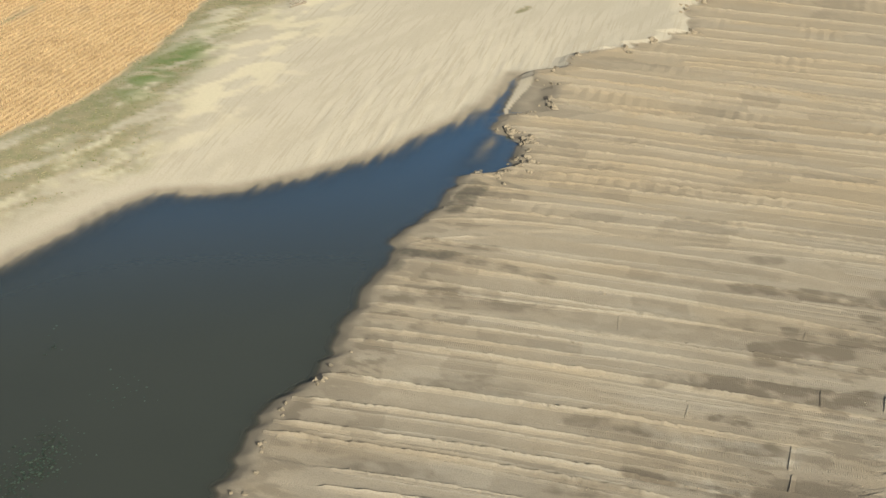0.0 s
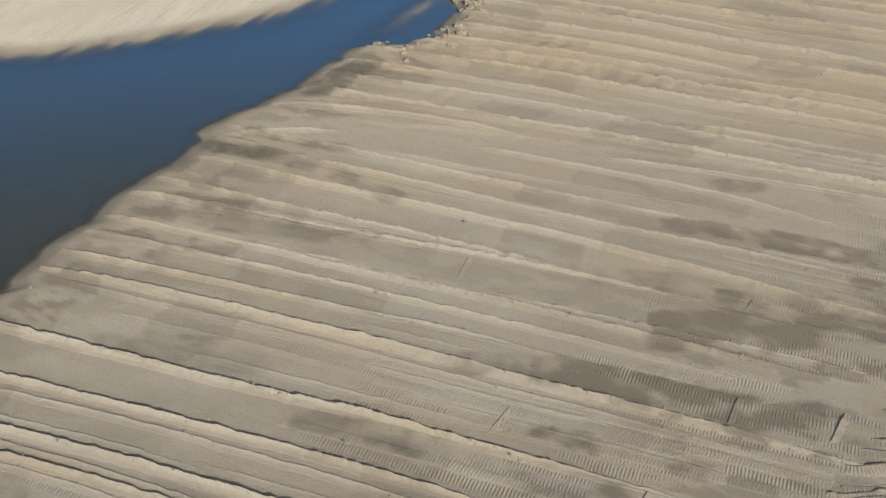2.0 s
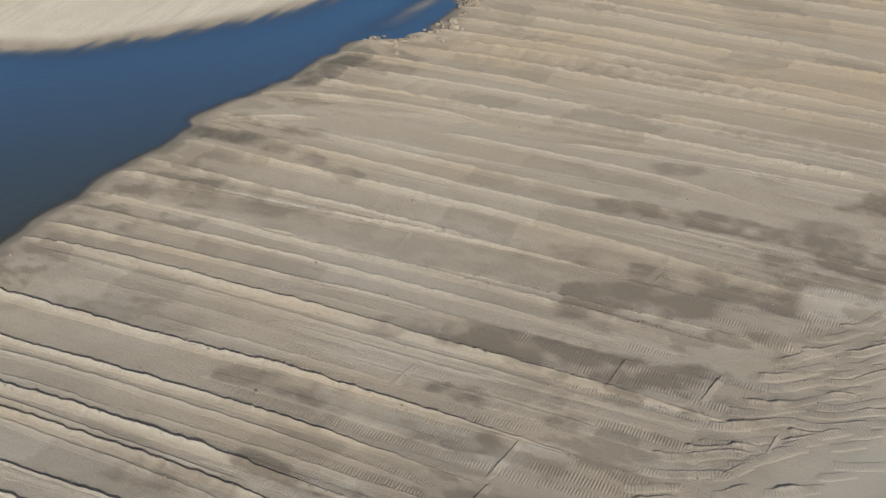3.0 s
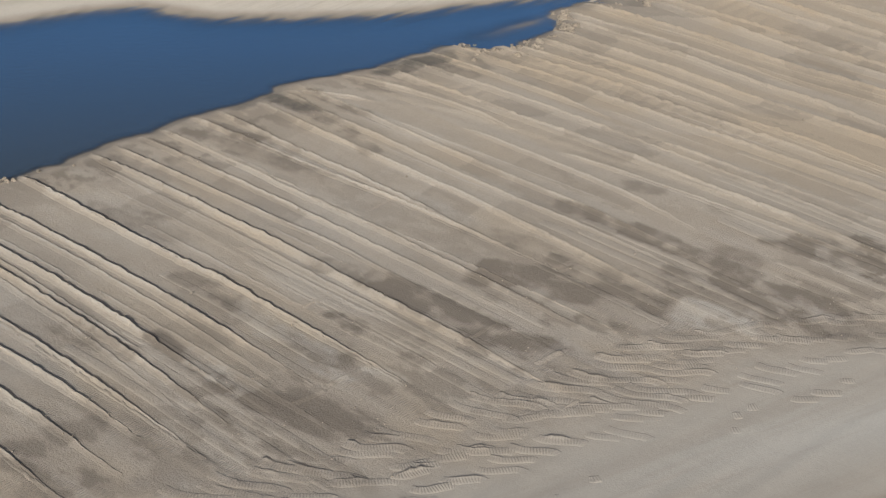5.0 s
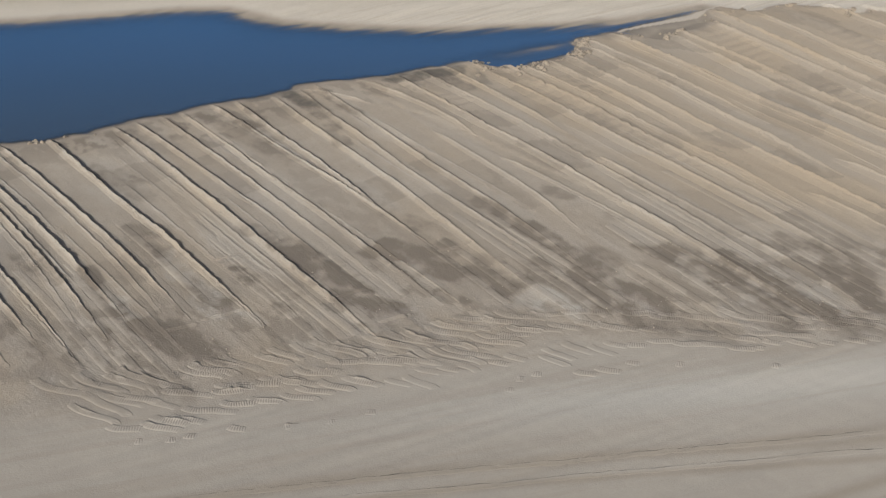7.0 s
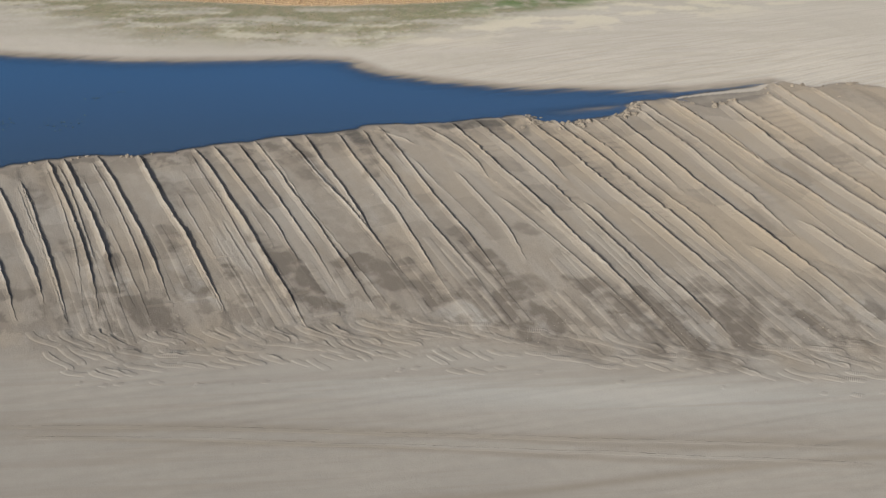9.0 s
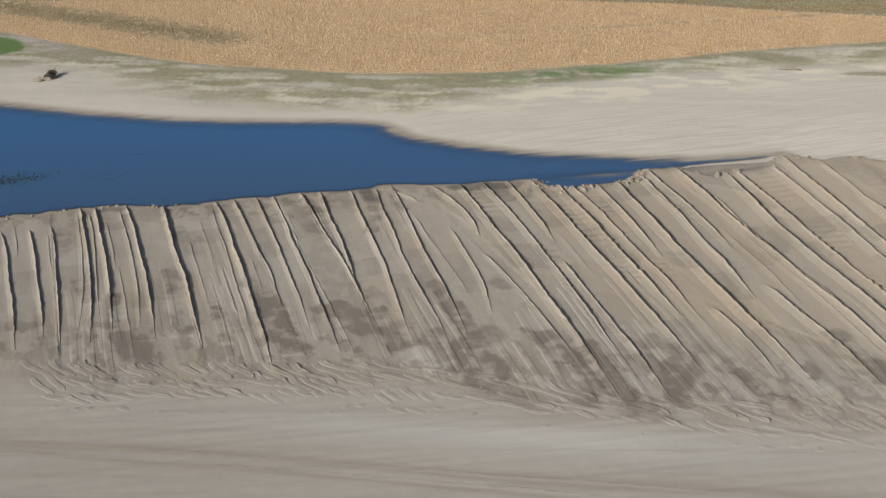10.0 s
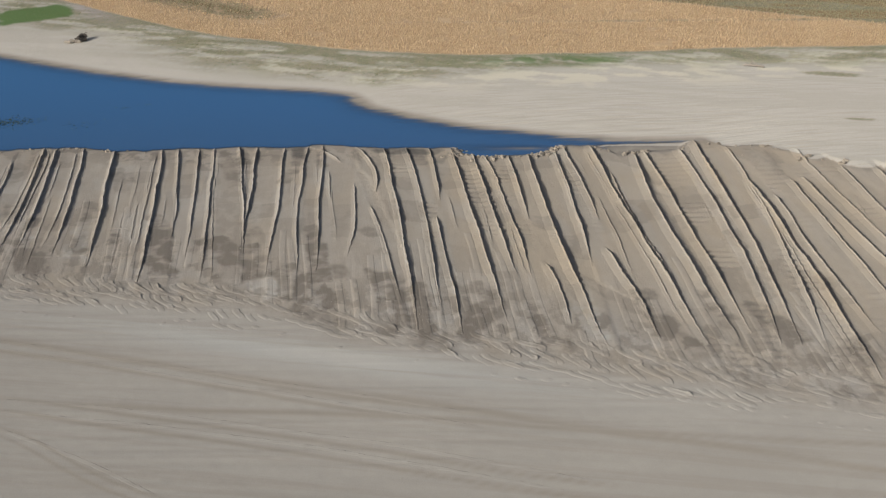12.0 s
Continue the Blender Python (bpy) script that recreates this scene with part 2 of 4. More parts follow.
def patches(shapes, x, y, seed):
    """From 0 to 1 over patches that lie along the passes, frayed at the ends and cut straight along their sides."""
    best = np.zeros(np.shape(x))
    fray, fleck = grain(x, y, 1.1, seed, 4) - 0.5, ramp(grain(x, y, 0.7, seed + 5, 4), 0.25, 0.65)
    for ax, ay, bx, by, wide, strength in shapes:
        ux, uy = bx - ax, by - ay
        long = math.hypot(ux, uy)
        s = ((x - ax) * ux + (y - ay) * uy) / long
        off = np.abs((x - ax) * uy - (y - ay) * ux) / long
        end = np.maximum(np.maximum(-s, s - long), 0)
        inside = (1 - ramp(off + 0.6 * fray, 0.88 * wide, 1.08 * wide + 0.12)) * (1 - ramp(end + 2.6 * fray, -0.2, 0.8))
        best = np.maximum(best, strength * inside)
    return best * (0.50 + 0.50 * fleck)


def washboard(x, y, steps, depth):
    """Short bumps across some of the passes where the machine bounced."""
    chosen = ramp(lattice(steps, steps * 0, 43), 0.45, 0.6) * ramp(grain(x, y, 5.0, 44, 2), 0.45, 0.6) * ramp(x, 4, 12)
    return 0.035 * chosen * np.sin(5.4 * (0.97 * y + 0.24 * x) + 2.0 * grain(x, y, 4.0, 45))


def strip_number(x, y):
    """How many ridges lie on the low side of x: the strip's number."""
    n = np.zeros(np.shape(x))
    for x0, y0, x1, y1, x2, y2, *rest in RIDGES:
        if abs(x2 - x0) < 0.4 * abs(y2 - y0):
            n = n + (x > x0 + (x2 - x0) * (y - y0) / (y2 - y0))
    return n


def foot_line(x):
    """The y at which the bank's slope runs out on the flat."""
    return np.interp(x, (-60, -36, -26, -16.2, -9, -2.2, 2.9, 14.2, 26.6, 54, 120), (-12, -20, -26.6, -31.3, -34.4, -41.6, -45.7, -53.6, -62.5, -78.8, -117))


def shore_gap(x, y):
    """Metres from the lake's far shore: above 0 on land, below 0 over the water."""
    best = np.full(np.shape(x), 1e9)
    for (ax, ay), (bx, by) in zip(SHORE, SHORE[1:]):
        ux, uy = bx - ax, by - ay
        s = np.clip(((x - ax) * ux + (y - ay) * uy) / (ux * ux + uy * uy), 0, 1)
        best = np.minimum(best, np.hypot(x - ax - s * ux, y - ay - s * uy))
    ring = SHORE + ((-900, 200), (-900, -900), (42.5, -900))
    inside = np.zeros(np.shape(x), bool)
    for (ax, ay), (bx, by) in zip(ring, ring[1:] + ring[:1]):
        if ay != by:
            inside ^= ((ay > y) != (by > y)) & (x < (bx - ax) * (y - ay) / (by - ay) + ax)
    return np.where(inside, -best, best)


def sand_spit(x, y):
    """Under 1 on the low sand spit that ends the lake."""
    s = np.clip((x - 33.2) / 8.6, 0, 1)
    axis = -9.35 - 2.3 * s + 0.25 * (grain(x, y, 1.6, 26, 2) - 0.5)
    return np.hypot(np.maximum(33.2 - x, 0) / 1.2 + np.maximum(x - 42.0, 0), (y - axis) / (0.22 + 0.5 * s))


def shoal_bar(x, y):
    """Under 1 on the low bar of sand that lies just under the water of the inlet."""
    return np.hypot((x - 25.0) / 3.8, (y + 7.8 + 0.30 * (x - 25.0) + 0.8 * (grain(x, y, 1.5, 24, 3) - 0.5)) / 0.75)


def muddy_notch(x, y):
    """From 0 to 1 over the wet mud between the spit and the bank."""
    return ramp(x, 31.0, 33.5) * (1 - ramp(x, 41.0, 42.5)) * (1 - ramp(y + 9.3 + 0.27 * (x - 33.2), -0.6, 0.0))


def ground_height(x, y):
    x, y = np.asarray(x, float), np.asarray(y, float)
    edge, gap = crest_line(x), shore_gap(x, y)
    wobble = 0.5 * (grain(x, y, 3.0, 21, 2) - 0.5) + 1.0 * (grain(x, y, 9.0, 22) - 0.5)
    comb = grain((0.98 * x - 0.2 * y) / 5.0, (0.2 * x + 0.98 * y) / 0.5, 1.0, 38, 2) - 0.5
    gap = gap + wobble * 0.6 + 1.5 * comb * ramp(x, 8, 16) + 0.6 * (grain((0.98 * x - 0.2 * y) / 2.5, (0.2 * x + 0.98 * y) / 0.25, 1.0, 39, 2) - 0.5)
    far = np.where(gap > 0, 1.25 * (1 - np.exp(-(np.maximum(gap, 0) / 9.0) ** 1.3)), np.maximum(gap * 0.08, -1.6))
    # the shoal in the inlet, and the muddy notch between the sand spit and the bank
    far = np.maximum(far, -0.02 - 0.09 * shoal_bar(x, y))
    far = np.maximum(far, 0.055 - 0.055 * sand_spit(x, y))
    notch = muddy_notch(x, y)
    far = np.where(notch > 0, np.maximum(far, notch * (0.035 + 0.10 * (grain(x, y, 0.8, 27, 3) - 0.5)) - 0.2 * (1 - notch)), far)
    depth = edge - y
    top = 0.2 + 0.55 * ramp(x, 33, 45)
    down = np.clip(depth / np.maximum(edge - foot_line(x), 5.0), 0, 1)
    bank = top - (top + 0.95) * (down - 0.10 * np.sin(3.1416 * down) * down)
    # the bank runs out under the water as a low shelf
    over = ramp(depth, -1.9, 0.3)
    far = np.where(depth > -4, np.maximum(far, 0.16 * depth - 0.04), far)
    z = far * (1 - over) + bank * over
    # the passes of the blade lie at slightly different levels
    along = x + 0.21 * depth
    on_bank = ramp(depth, 0.0, 1.5) * (1 - ramp(foot_line(x) - y, -3, 2))
    steps = strip_number(x, y)
    level = lattice(steps, steps * 0, 32) - 0.5
    z = z + on_bank * (0.08 * level + 0.025 * (grain(along / 1.6, depth / 7.0, 1.0, 33, 2) - 0.5) + washboard(x, y, steps, depth))
    z = z + 0.035 * (grain(x, y, 1.1, 34, 3) - 0.5) + 0.35 * (grain(x, y, 14.0, 35, 2) - 0.5) * ramp(depth, 3, 12)
    flat = ramp(foot_line(x) - y, -1, 4)
    z = z + flat * 0.06 * (grain((x + 0.9 * y) / 14.0, (y + 0.28 * x) / 0.7, 1.0, 36, 2) - 0.5)
    # drill lines on the far beach
    beach = ramp(gap, 0.5, 2.0) * (1 - ramp(gap, 9, 13)) * (1 - ramp(depth, -2.0, -0.5))
    z = z + beach * 0.06 * (grain((0.98 * x - 0.2 * y) / 4.0, (0.2 * x + 0.98 * y) / 0.36, 1.0, 37) - 0.5)
    return z


def field_gap(x, y):
    """Metres inside the stubble field's near edge."""
    edge = np.interp(x, (-60, -15, -7, 0, 5.5, 15.5, 22.7, 30, 42, 56, 69.5, 140), (150, 71, 57.8, 46.8, 40.8, 32.5, 28.2, 24.6, 21.6, 19.4, 16.8, -2))
    return np.asarray(y) - edge + 1.2 * (grain(x, y, 4.0, 41, 2) - 0.5)


def field_far(x, y):
    """Metres short of the stubble field's far edge."""
    edge = np.interp(x, (-60, -14, 20, 46, 64, 74.5, 83, 140), (112, 87, 70, 56.5, 43.8, 33.6, 25.8, -24))
    return edge - np.asarray(y) + 1.0 * (grain(x, y, 4.0, 42, 2) - 0.5)


# ---- materials ----
def material(name):
    mat = bpy.data.materials.new(name)
    mat.use_nodes = True
    nodes, links = mat.node_tree.nodes, mat.node_tree.links
    return mat, nodes, links, nodes["Principled BSDF"]


def noise_node(nodes, links, coords, scale, detail=4.0, rough=0.6):
    n = nodes.new("ShaderNodeTexNoise")
    n.inputs["Scale"].default_value, n.inputs["Detail"].default_value, n.inputs["Roughness"].default_value = scale, detail, rough
    links.new(coords, n.inputs["Vector"])
    return n.outputs["Fac"]


def blend(nodes, links, fac, a, b):
    m = nodes.new("ShaderNodeMix")
    m.data_type = "RGBA"
    for socket, v in ((m.inputs["Factor"], fac), (m.inputs["A"], a), (m.inputs["B"], b)):
        if isinstance(v, (int, float)):
            socket.default_value = v
        elif isinstance(v, tuple):
            socket.default_value = (*v, 1)
        else:
            links.new(v, socket)
    return m.outputs["Result"]


def fit_range(nodes, links, v, a, b, c=0.0, d=1.0):
    m = nodes.new("ShaderNodeMapRange")
    m.interpolation_type = "SMOOTHSTEP"
    for k, value in zip(("From Min", "From Max", "To Min", "To Max"), (a, b, c, d)):
        m.inputs[k].default_value = value
    links.new(v, m.inputs["Value"])
    return m.outputs["Result"]


def bump(nodes, links, height, strength, distance):
    b = nodes.new("ShaderNodeBump")
    b.inputs["Strength"].default_value, b.inputs["Distance"].default_value = strength, distance
    links.new(height, b.inputs["Height"])
    return b.outputs["Normal"]


def layer(nodes, name):
    a = nodes.new("ShaderNodeAttribute")
    a.attribute_name = name
    return a.outputs["Fac"]


SAND = (0.328, 0.285, 0.229)


def ground_material():
    mat, nodes, links, shader = material("soil_and_grass")
    where = nodes.new("ShaderNodeTexCoord").outputs["Object"]
    fine, mid, wide = noise_node(nodes, links, where, 9.0, 5), noise_node(nodes, links, where, 0.9, 4), noise_node(nodes, links, where, 0.12, 3)
    colour = blend(nodes, links, fit_range(nodes, links, mid, 0.3, 0.7), SAND, (0.358, 0.314, 0.255))
    colour = blend(nodes, links, fit_range(nodes, links, wide, 0.35, 0.7, 0, 0.5), colour, (0.294, 0.254, 0.204))
    # streaks along the blade's passes
    streak_at = nodes.new("ShaderNodeCombineXYZ")
    links.new(layer(nodes, "strip_across"), streak_at.inputs["X"])
    down = nodes.new("ShaderNodeMath")
    down.operation = "MULTIPLY"
    links.new(layer(nodes, "strip_along"), down.inputs[0])
    down.inputs[1].default_value = 0.09
    links.new(down.outputs[0], streak_at.inputs["Y"])
    streak = noise_node(nodes, links, streak_at.outputs["Vector"], 2.6, 6, 0.75)
    streak_wide = noise_node(nodes, links, streak_at.outputs["Vector"], 0.55, 3, 0.5)
    worked = layer(nodes, "worked")
    weigh = nodes.new("ShaderNodeMath")
    weigh.operation = "MULTIPLY"
    links.new(fit_range(nodes, links, streak, 0.42, 0.64, 0, 0.13), weigh.inputs[0])
    links.new(worked, weigh.inputs[1])
    colour = blend(nodes, links, weigh.outputs[0], colour, (0.235, 0.195, 0.150))
    weigh = nodes.new("ShaderNodeMath")
    weigh.operation = "MULTIPLY"
    links.new(fit_range(nodes, links, streak_wide, 0.45, 0.65, 0, 0.22), weigh.inputs[0])
    links.new(worked, weigh.inputs[1])
    colour = blend(nodes, links, weigh.outputs[0], colour, (0.405, 0.363, 0.302))
    colour = blend(nodes, links, layer(nodes, "pale"), colour, (0.430, 0.408, 0.362))
    colour = blend(nodes, links, layer(nodes, "tan"), colour, (0.345, 0.288, 0.216))
    colour = blend(nodes, links, layer(nodes, "grey"), colour, (0.338, 0.305, 0.260))
    colour = blend(nodes, links, layer(nodes, "damp"), colour, (0.185, 0.158, 0.127))
    colour = blend(nodes, links, layer(nodes, "beach"), colour, (0.485, 0.445, 0.378))
    def streaks(turn, long, close, detail=3.0):
        r, m = nodes.new("ShaderNodeMapping"), nodes.new("ShaderNodeMapping")
        r.inputs["Rotation"].default_value = (0, 0, turn)
        m.inputs["Scale"].default_value = (long, close, 1)
        links.new(where, r.inputs["Vector"])
        links.new(r.outputs["Vector"], m.inputs["Vector"])
        return noise_node(nodes, links, m.outputs["Vector"], 1.0, detail)

    def times(a, b):
        m = nodes.new("ShaderNodeMath")
        m.operation = "MULTIPLY"
        links.new(a, m.inputs[0])
        links.new(b, m.inputs[1])
        return m.outputs[0]

    drill = fit_range(nodes, links, streaks(0.21, 0.14, 3.2, 3.0), 0.50, 0.62, 0, 0.36)
    colour = blend(nodes, links, times(drill, layer(nodes, "drilled")), colour, (0.33, 0.285, 0.225))
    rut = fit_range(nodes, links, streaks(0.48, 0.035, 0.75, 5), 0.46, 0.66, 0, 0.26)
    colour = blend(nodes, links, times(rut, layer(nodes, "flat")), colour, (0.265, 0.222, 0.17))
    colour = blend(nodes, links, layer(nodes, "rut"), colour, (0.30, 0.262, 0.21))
    colour = blend(nodes, links, layer(nodes, "drab"), colour, (0.43, 0.39, 0.325))
    colour = blend(nodes, links, layer(nodes, "chaff"), colour, (0.60, 0.55, 0.42))
    colour = blend(nodes, links, layer(nodes, "mud"), colour, (0.080, 0.076, 0.068))
    green = blend(nodes, links, fit_range(nodes, links, mid, 0.35, 0.65), (0.235, 0.205, 0.125), (0.165, 0.17, 0.09))
    colour = blend(nodes, links, layer(nodes, "turf"), colour, green)
    rank = blend(nodes, links, fit_range(nodes, links, mid, 0.3, 0.7), (0.20, 0.145, 0.075), (0.30, 0.22, 0.115))
    colour = blend(nodes, links, layer(nodes, "bare"), colour, (0.36, 0.31, 0.28))
    colour = blend(nodes, links, layer(nodes, "rank"), colour, rank)
    colour = blend(nodes, links, layer(nodes, "lush"), colour, (0.105, 0.165, 0.055))
    straw = blend(nodes, links, fit_range(nodes, links, fine, 0.3, 0.7), (0.53, 0.37, 0.205), (0.68, 0.505, 0.305))
    straw = blend(nodes, links, fit_range(nodes, links, noise_node(nodes, links, where, 0.35, 5), 0.45, 0.65, 0, 0.45), straw, (0.42, 0.28, 0.15))
    rows = nodes.new("ShaderNodeTexWave")
    rows.wave_type, rows.bands_direction = "BANDS", "Y"
    rows.inputs["Scale"].default_value, rows.inputs["Distortion"].default_value, rows.inputs["Detail"].default_value = 0.523, 1.6, 3.0
    turned = nodes.new("ShaderNodeMapping")
    turned.inputs["Rotation"].default_value = (0, 0, 0.262)
    links.new(where, turned.inputs["Vector"])
    links.new(turned.outputs["Vector"], rows.inputs["Vector"])
    straw = blend(nodes, links, fit_range(nodes, links, rows.outputs["Fac"], 0.1, 0.75, 0.8, 0.0), straw, (0.33, 0.215, 0.125))
    colour = blend(nodes, links, layer(nodes, "straw"), colour, straw)
    colour = blend(nodes, links, times(fit_range(nodes, links, fine, 0.42, 0.75, 0, 0.22), fit_range(nodes, links, layer(nodes, "flat"), 0, 1, 1.0, 0.4)), colour, (0.19, 0.155, 0.115))
    links.new(colour, shader.inputs["Base Color"])
    shader.inputs["Roughness"].default_value = 0.95
    shader.inputs["Diffuse Roughness"].default_value = 0.5
    shader.inputs["Specular IOR Level"].default_value = 0.15
    relief = nodes.new("ShaderNodeMath")
    relief.operation = "MULTIPLY_ADD"
    links.new(fit_range(nodes, links, streak, 0.0, 1.0, 0.0, 0.4), relief.inputs[0])
    links.new(worked, relief.inputs[1])
    links.new(times(fine, fit_range(nodes, links, layer(nodes, "flat"), 0, 1, 1.0, 0.35)), relief.inputs[2])
    # cleat ribs across the passes
    phase, wave, ribs = nodes.new("ShaderNodeMath"), nodes.new("ShaderNodeMath"), nodes.new("ShaderNodeMath")
    phase.operation, wave.operation, ribs.operation = "MULTIPLY_ADD", "SINE", "MULTIPLY_ADD"
    heading = nodes.new("ShaderNodeVectorMath")
    heading.operation = "DOT_PRODUCT"
    links.new(where, heading.inputs[0])
    heading.inputs[1].default_value = (0.11, 0.99, 0)
    links.new(heading.outputs["Value"], phase.inputs[0])
    phase.inputs[1].default_value = 2 * math.pi / 0.125
    links.new(fit_range(nodes, links, mid, 0.0, 1.0, 0.0, 4.0), phase.inputs[2])
    links.new(phase.outputs[0], wave.inputs[0])
    links.new(times(fit_range(nodes, links, wave.outputs[0], -0.6, 1.0, 0.0, 0.7), layer(nodes, "tread")), ribs.inputs[0])
    ribs.inputs[1].default_value = 1.0
    links.new(relief.outputs[0], ribs.inputs[2])
    links.new(bump(nodes, links, ribs.outputs[0], 0.6, 0.06), shader.inputs["Normal"])
    return mat


def ridge_material():
    mat, nodes, links, shader = material("heaped_soil")
    where = nodes.new("ShaderNodeTexCoord").outputs["Object"]
    fine, mid = noise_node(nodes, links, where, 7.0, 6, 0.7), noise_node(nodes, links, where, 0.8, 4)
    colour = blend(nodes, links, fit_range(nodes, links, mid, 0.3, 0.7), (0.32, 0.27, 0.207), (0.375, 0.322, 0.253))
    colour = blend(nodes, links, fit_range(nodes, links, fine, 0.45, 0.75, 0, 0.3), colour, (0.25, 0.207, 0.157))
    links.new(colour, shader.inputs["Base Color"])
    shader.inputs["Roughness"].default_value = 0.95
    shader.inputs["Specular IOR Level"].default_value = 0.15
    links.new(bump(nodes, links, fine, 0.8, 0.08), shader.inputs["Normal"])
    return mat


def water_material():
    """Turbid water: a dark grey-green body, and a sky gloss, tinted blue, that grows towards grazing views."""
    mat, nodes, links, shader = material("lake_water")
    where = nodes.new("ShaderNodeTexCoord").outputs["Object"]
    ripple, cloud = noise_node(nodes, links, where, 2.2, 3), noise_node(nodes, links, where, 0.06, 3)
    links.new(blend(nodes, links, fit_range(nodes, links, cloud, 0.3, 0.7), (0.062, 0.068, 0.054), (0.067, 0.073, 0.058)), shader.inputs["Base Color"])
    shader.inputs["Roughness"].default_value = 0.2
    shader.inputs["IOR"].default_value = 1.33
    normal = bump(nodes, links, ripple, 0.25, 0.06)
    links.new(normal, shader.inputs["Normal"])
    gloss = nodes.new("ShaderNodeBsdfGlossy")
    gloss.inputs["Roughness"].default_value = 0.12
    # blue is put into the gloss colour, since the sky itself reflects greyer
    gloss.inputs["Color"].default_value = (0.36, 0.70, 0.95, 1)
    links.new(normal, gloss.inputs["Normal"])
    slant = nodes.new("ShaderNodeLayerWeight")
    slant.inputs["Blend"].default_value = 0.5
    mix = nodes.new("ShaderNodeMixShader")
    links.new(fit_range(nodes, links, slant.outputs["Facing"], 0.54, 0.78, 0.0, 0.84), mix.inputs[0])
    links.new(shader.outputs[0], mix.inputs[1])
    links.new(gloss.outputs[0], mix.inputs[2])
    # the bed shows through where the water is shallow
    clear, shallow = nodes.new("ShaderNodeBsdfTransparent"), nodes.new("ShaderNodeMixShader")
    links.new(layer(nodes, "shallow"), shallow.inputs[0])
    links.new(mix.outputs[0], shallow.inputs[1])
    links.new(clear.outputs[0], shallow.inputs[2])
    links.new(shallow.outputs[0], nodes["Material Output"].inputs["Surface"])
    return mat


SOIL, HEAP, WATER = ground_material(), ridge_material(), water_material()


# ---- ground, lake ----
def spaced(low, fine_low, fine_high, high, step, mid_low, mid_high, mid_step):
    """Grid lines: a fine stretch, a middle one round it, and ever wider gaps to the horizon."""
    fine = np.arange(fine_low, fine_high + step / 2, step)
    left, right = np.arange(mid_low, fine_low, mid_step), np.arange(fine_high + mid_step, mid_high, mid_step)
    out = lambda a, b: a + (b - a) * (np.linspace(0, 1, 26)[1:] ** 3)
    return np.concatenate([out(mid_low, low)[::-1], left, fine, right, out(mid_high, high)])


def sheet(name, xs, ys, height, mat):
    gx, gy = np.meshgrid(xs, ys)
    gz = height(gx, gy)
    nx, ny = len(xs), len(ys)
    mesh = bpy.data.meshes.new(name)
    index = np.arange(nx * ny).reshape(ny, nx)
    quads = np.stack([index[:-1, :-1], index[:-1, 1:], index[1:, 1:], index[1:, :-1]], -1).reshape(-1, 4)
    mesh.vertices.add(nx * ny)
    mesh.vertices.foreach_set("co", np.stack([gx, gy, gz], -1).astype(np.float32).ravel())
    mesh.loops.add(quads.size)
    mesh.loops.foreach_set("vertex_index", quads.ravel().astype(np.int32))
    mesh.polygons.add(len(quads))
    mesh.polygons.foreach_set("loop_start", np.arange(0, quads.size, 4, dtype=np.int32))
    mesh.polygons.foreach_set("use_smooth", np.ones(len(quads), bool))
    mesh.update()
    mesh.validate()
    mesh.materials.append(mat)
    return new(name, mesh), gx, gy, gz


ground, gx, gy, gz = sheet("ground", spaced(-3000, -34, 60, 3000, 0.18, -70, 110, 0.7), spaced(-3000, -66, 6, 3000, 0.18, -80, 100, 0.5), ground_height, SOIL)
tagged(ground, "pale sandy soil sloping to a lake, with grass and stubble beyond", "ground", kind="structure")


def weed_band(x, y):
    """Rank weeds left standing along a strip of the stubble field."""
    s, off = ((x + 10.5) * 21.9 - (y - 82.5) * 32.9) / 39.5, ((x + 10.5) * 32.9 + (y - 82.5) * 21.9) / 39.5
    seam = np.exp(-(((x * 0.259 + y * 0.966 - 48) / 0.5) ** 2)) * ramp(x, 20, 34) * grain(x, y, 4.0, 76, 2)
    return np.exp(-((off / 3.4) ** 2)) * (1 - ramp(s, 34, 43)) + 0.8 * seam


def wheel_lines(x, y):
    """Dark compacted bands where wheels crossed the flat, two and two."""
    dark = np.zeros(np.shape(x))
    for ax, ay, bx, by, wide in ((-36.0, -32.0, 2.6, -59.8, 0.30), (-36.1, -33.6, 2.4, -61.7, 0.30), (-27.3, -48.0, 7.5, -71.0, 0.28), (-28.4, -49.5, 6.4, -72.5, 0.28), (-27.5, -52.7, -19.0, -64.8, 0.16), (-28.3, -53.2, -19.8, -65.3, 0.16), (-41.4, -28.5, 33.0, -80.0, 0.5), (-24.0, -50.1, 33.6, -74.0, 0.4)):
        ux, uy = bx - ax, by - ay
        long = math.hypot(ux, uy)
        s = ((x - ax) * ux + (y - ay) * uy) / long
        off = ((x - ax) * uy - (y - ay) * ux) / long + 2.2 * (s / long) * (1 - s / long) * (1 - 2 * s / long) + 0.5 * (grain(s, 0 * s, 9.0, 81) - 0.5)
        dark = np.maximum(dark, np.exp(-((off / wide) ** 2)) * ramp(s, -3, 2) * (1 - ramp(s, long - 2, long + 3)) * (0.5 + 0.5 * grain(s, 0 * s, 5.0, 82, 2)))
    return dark


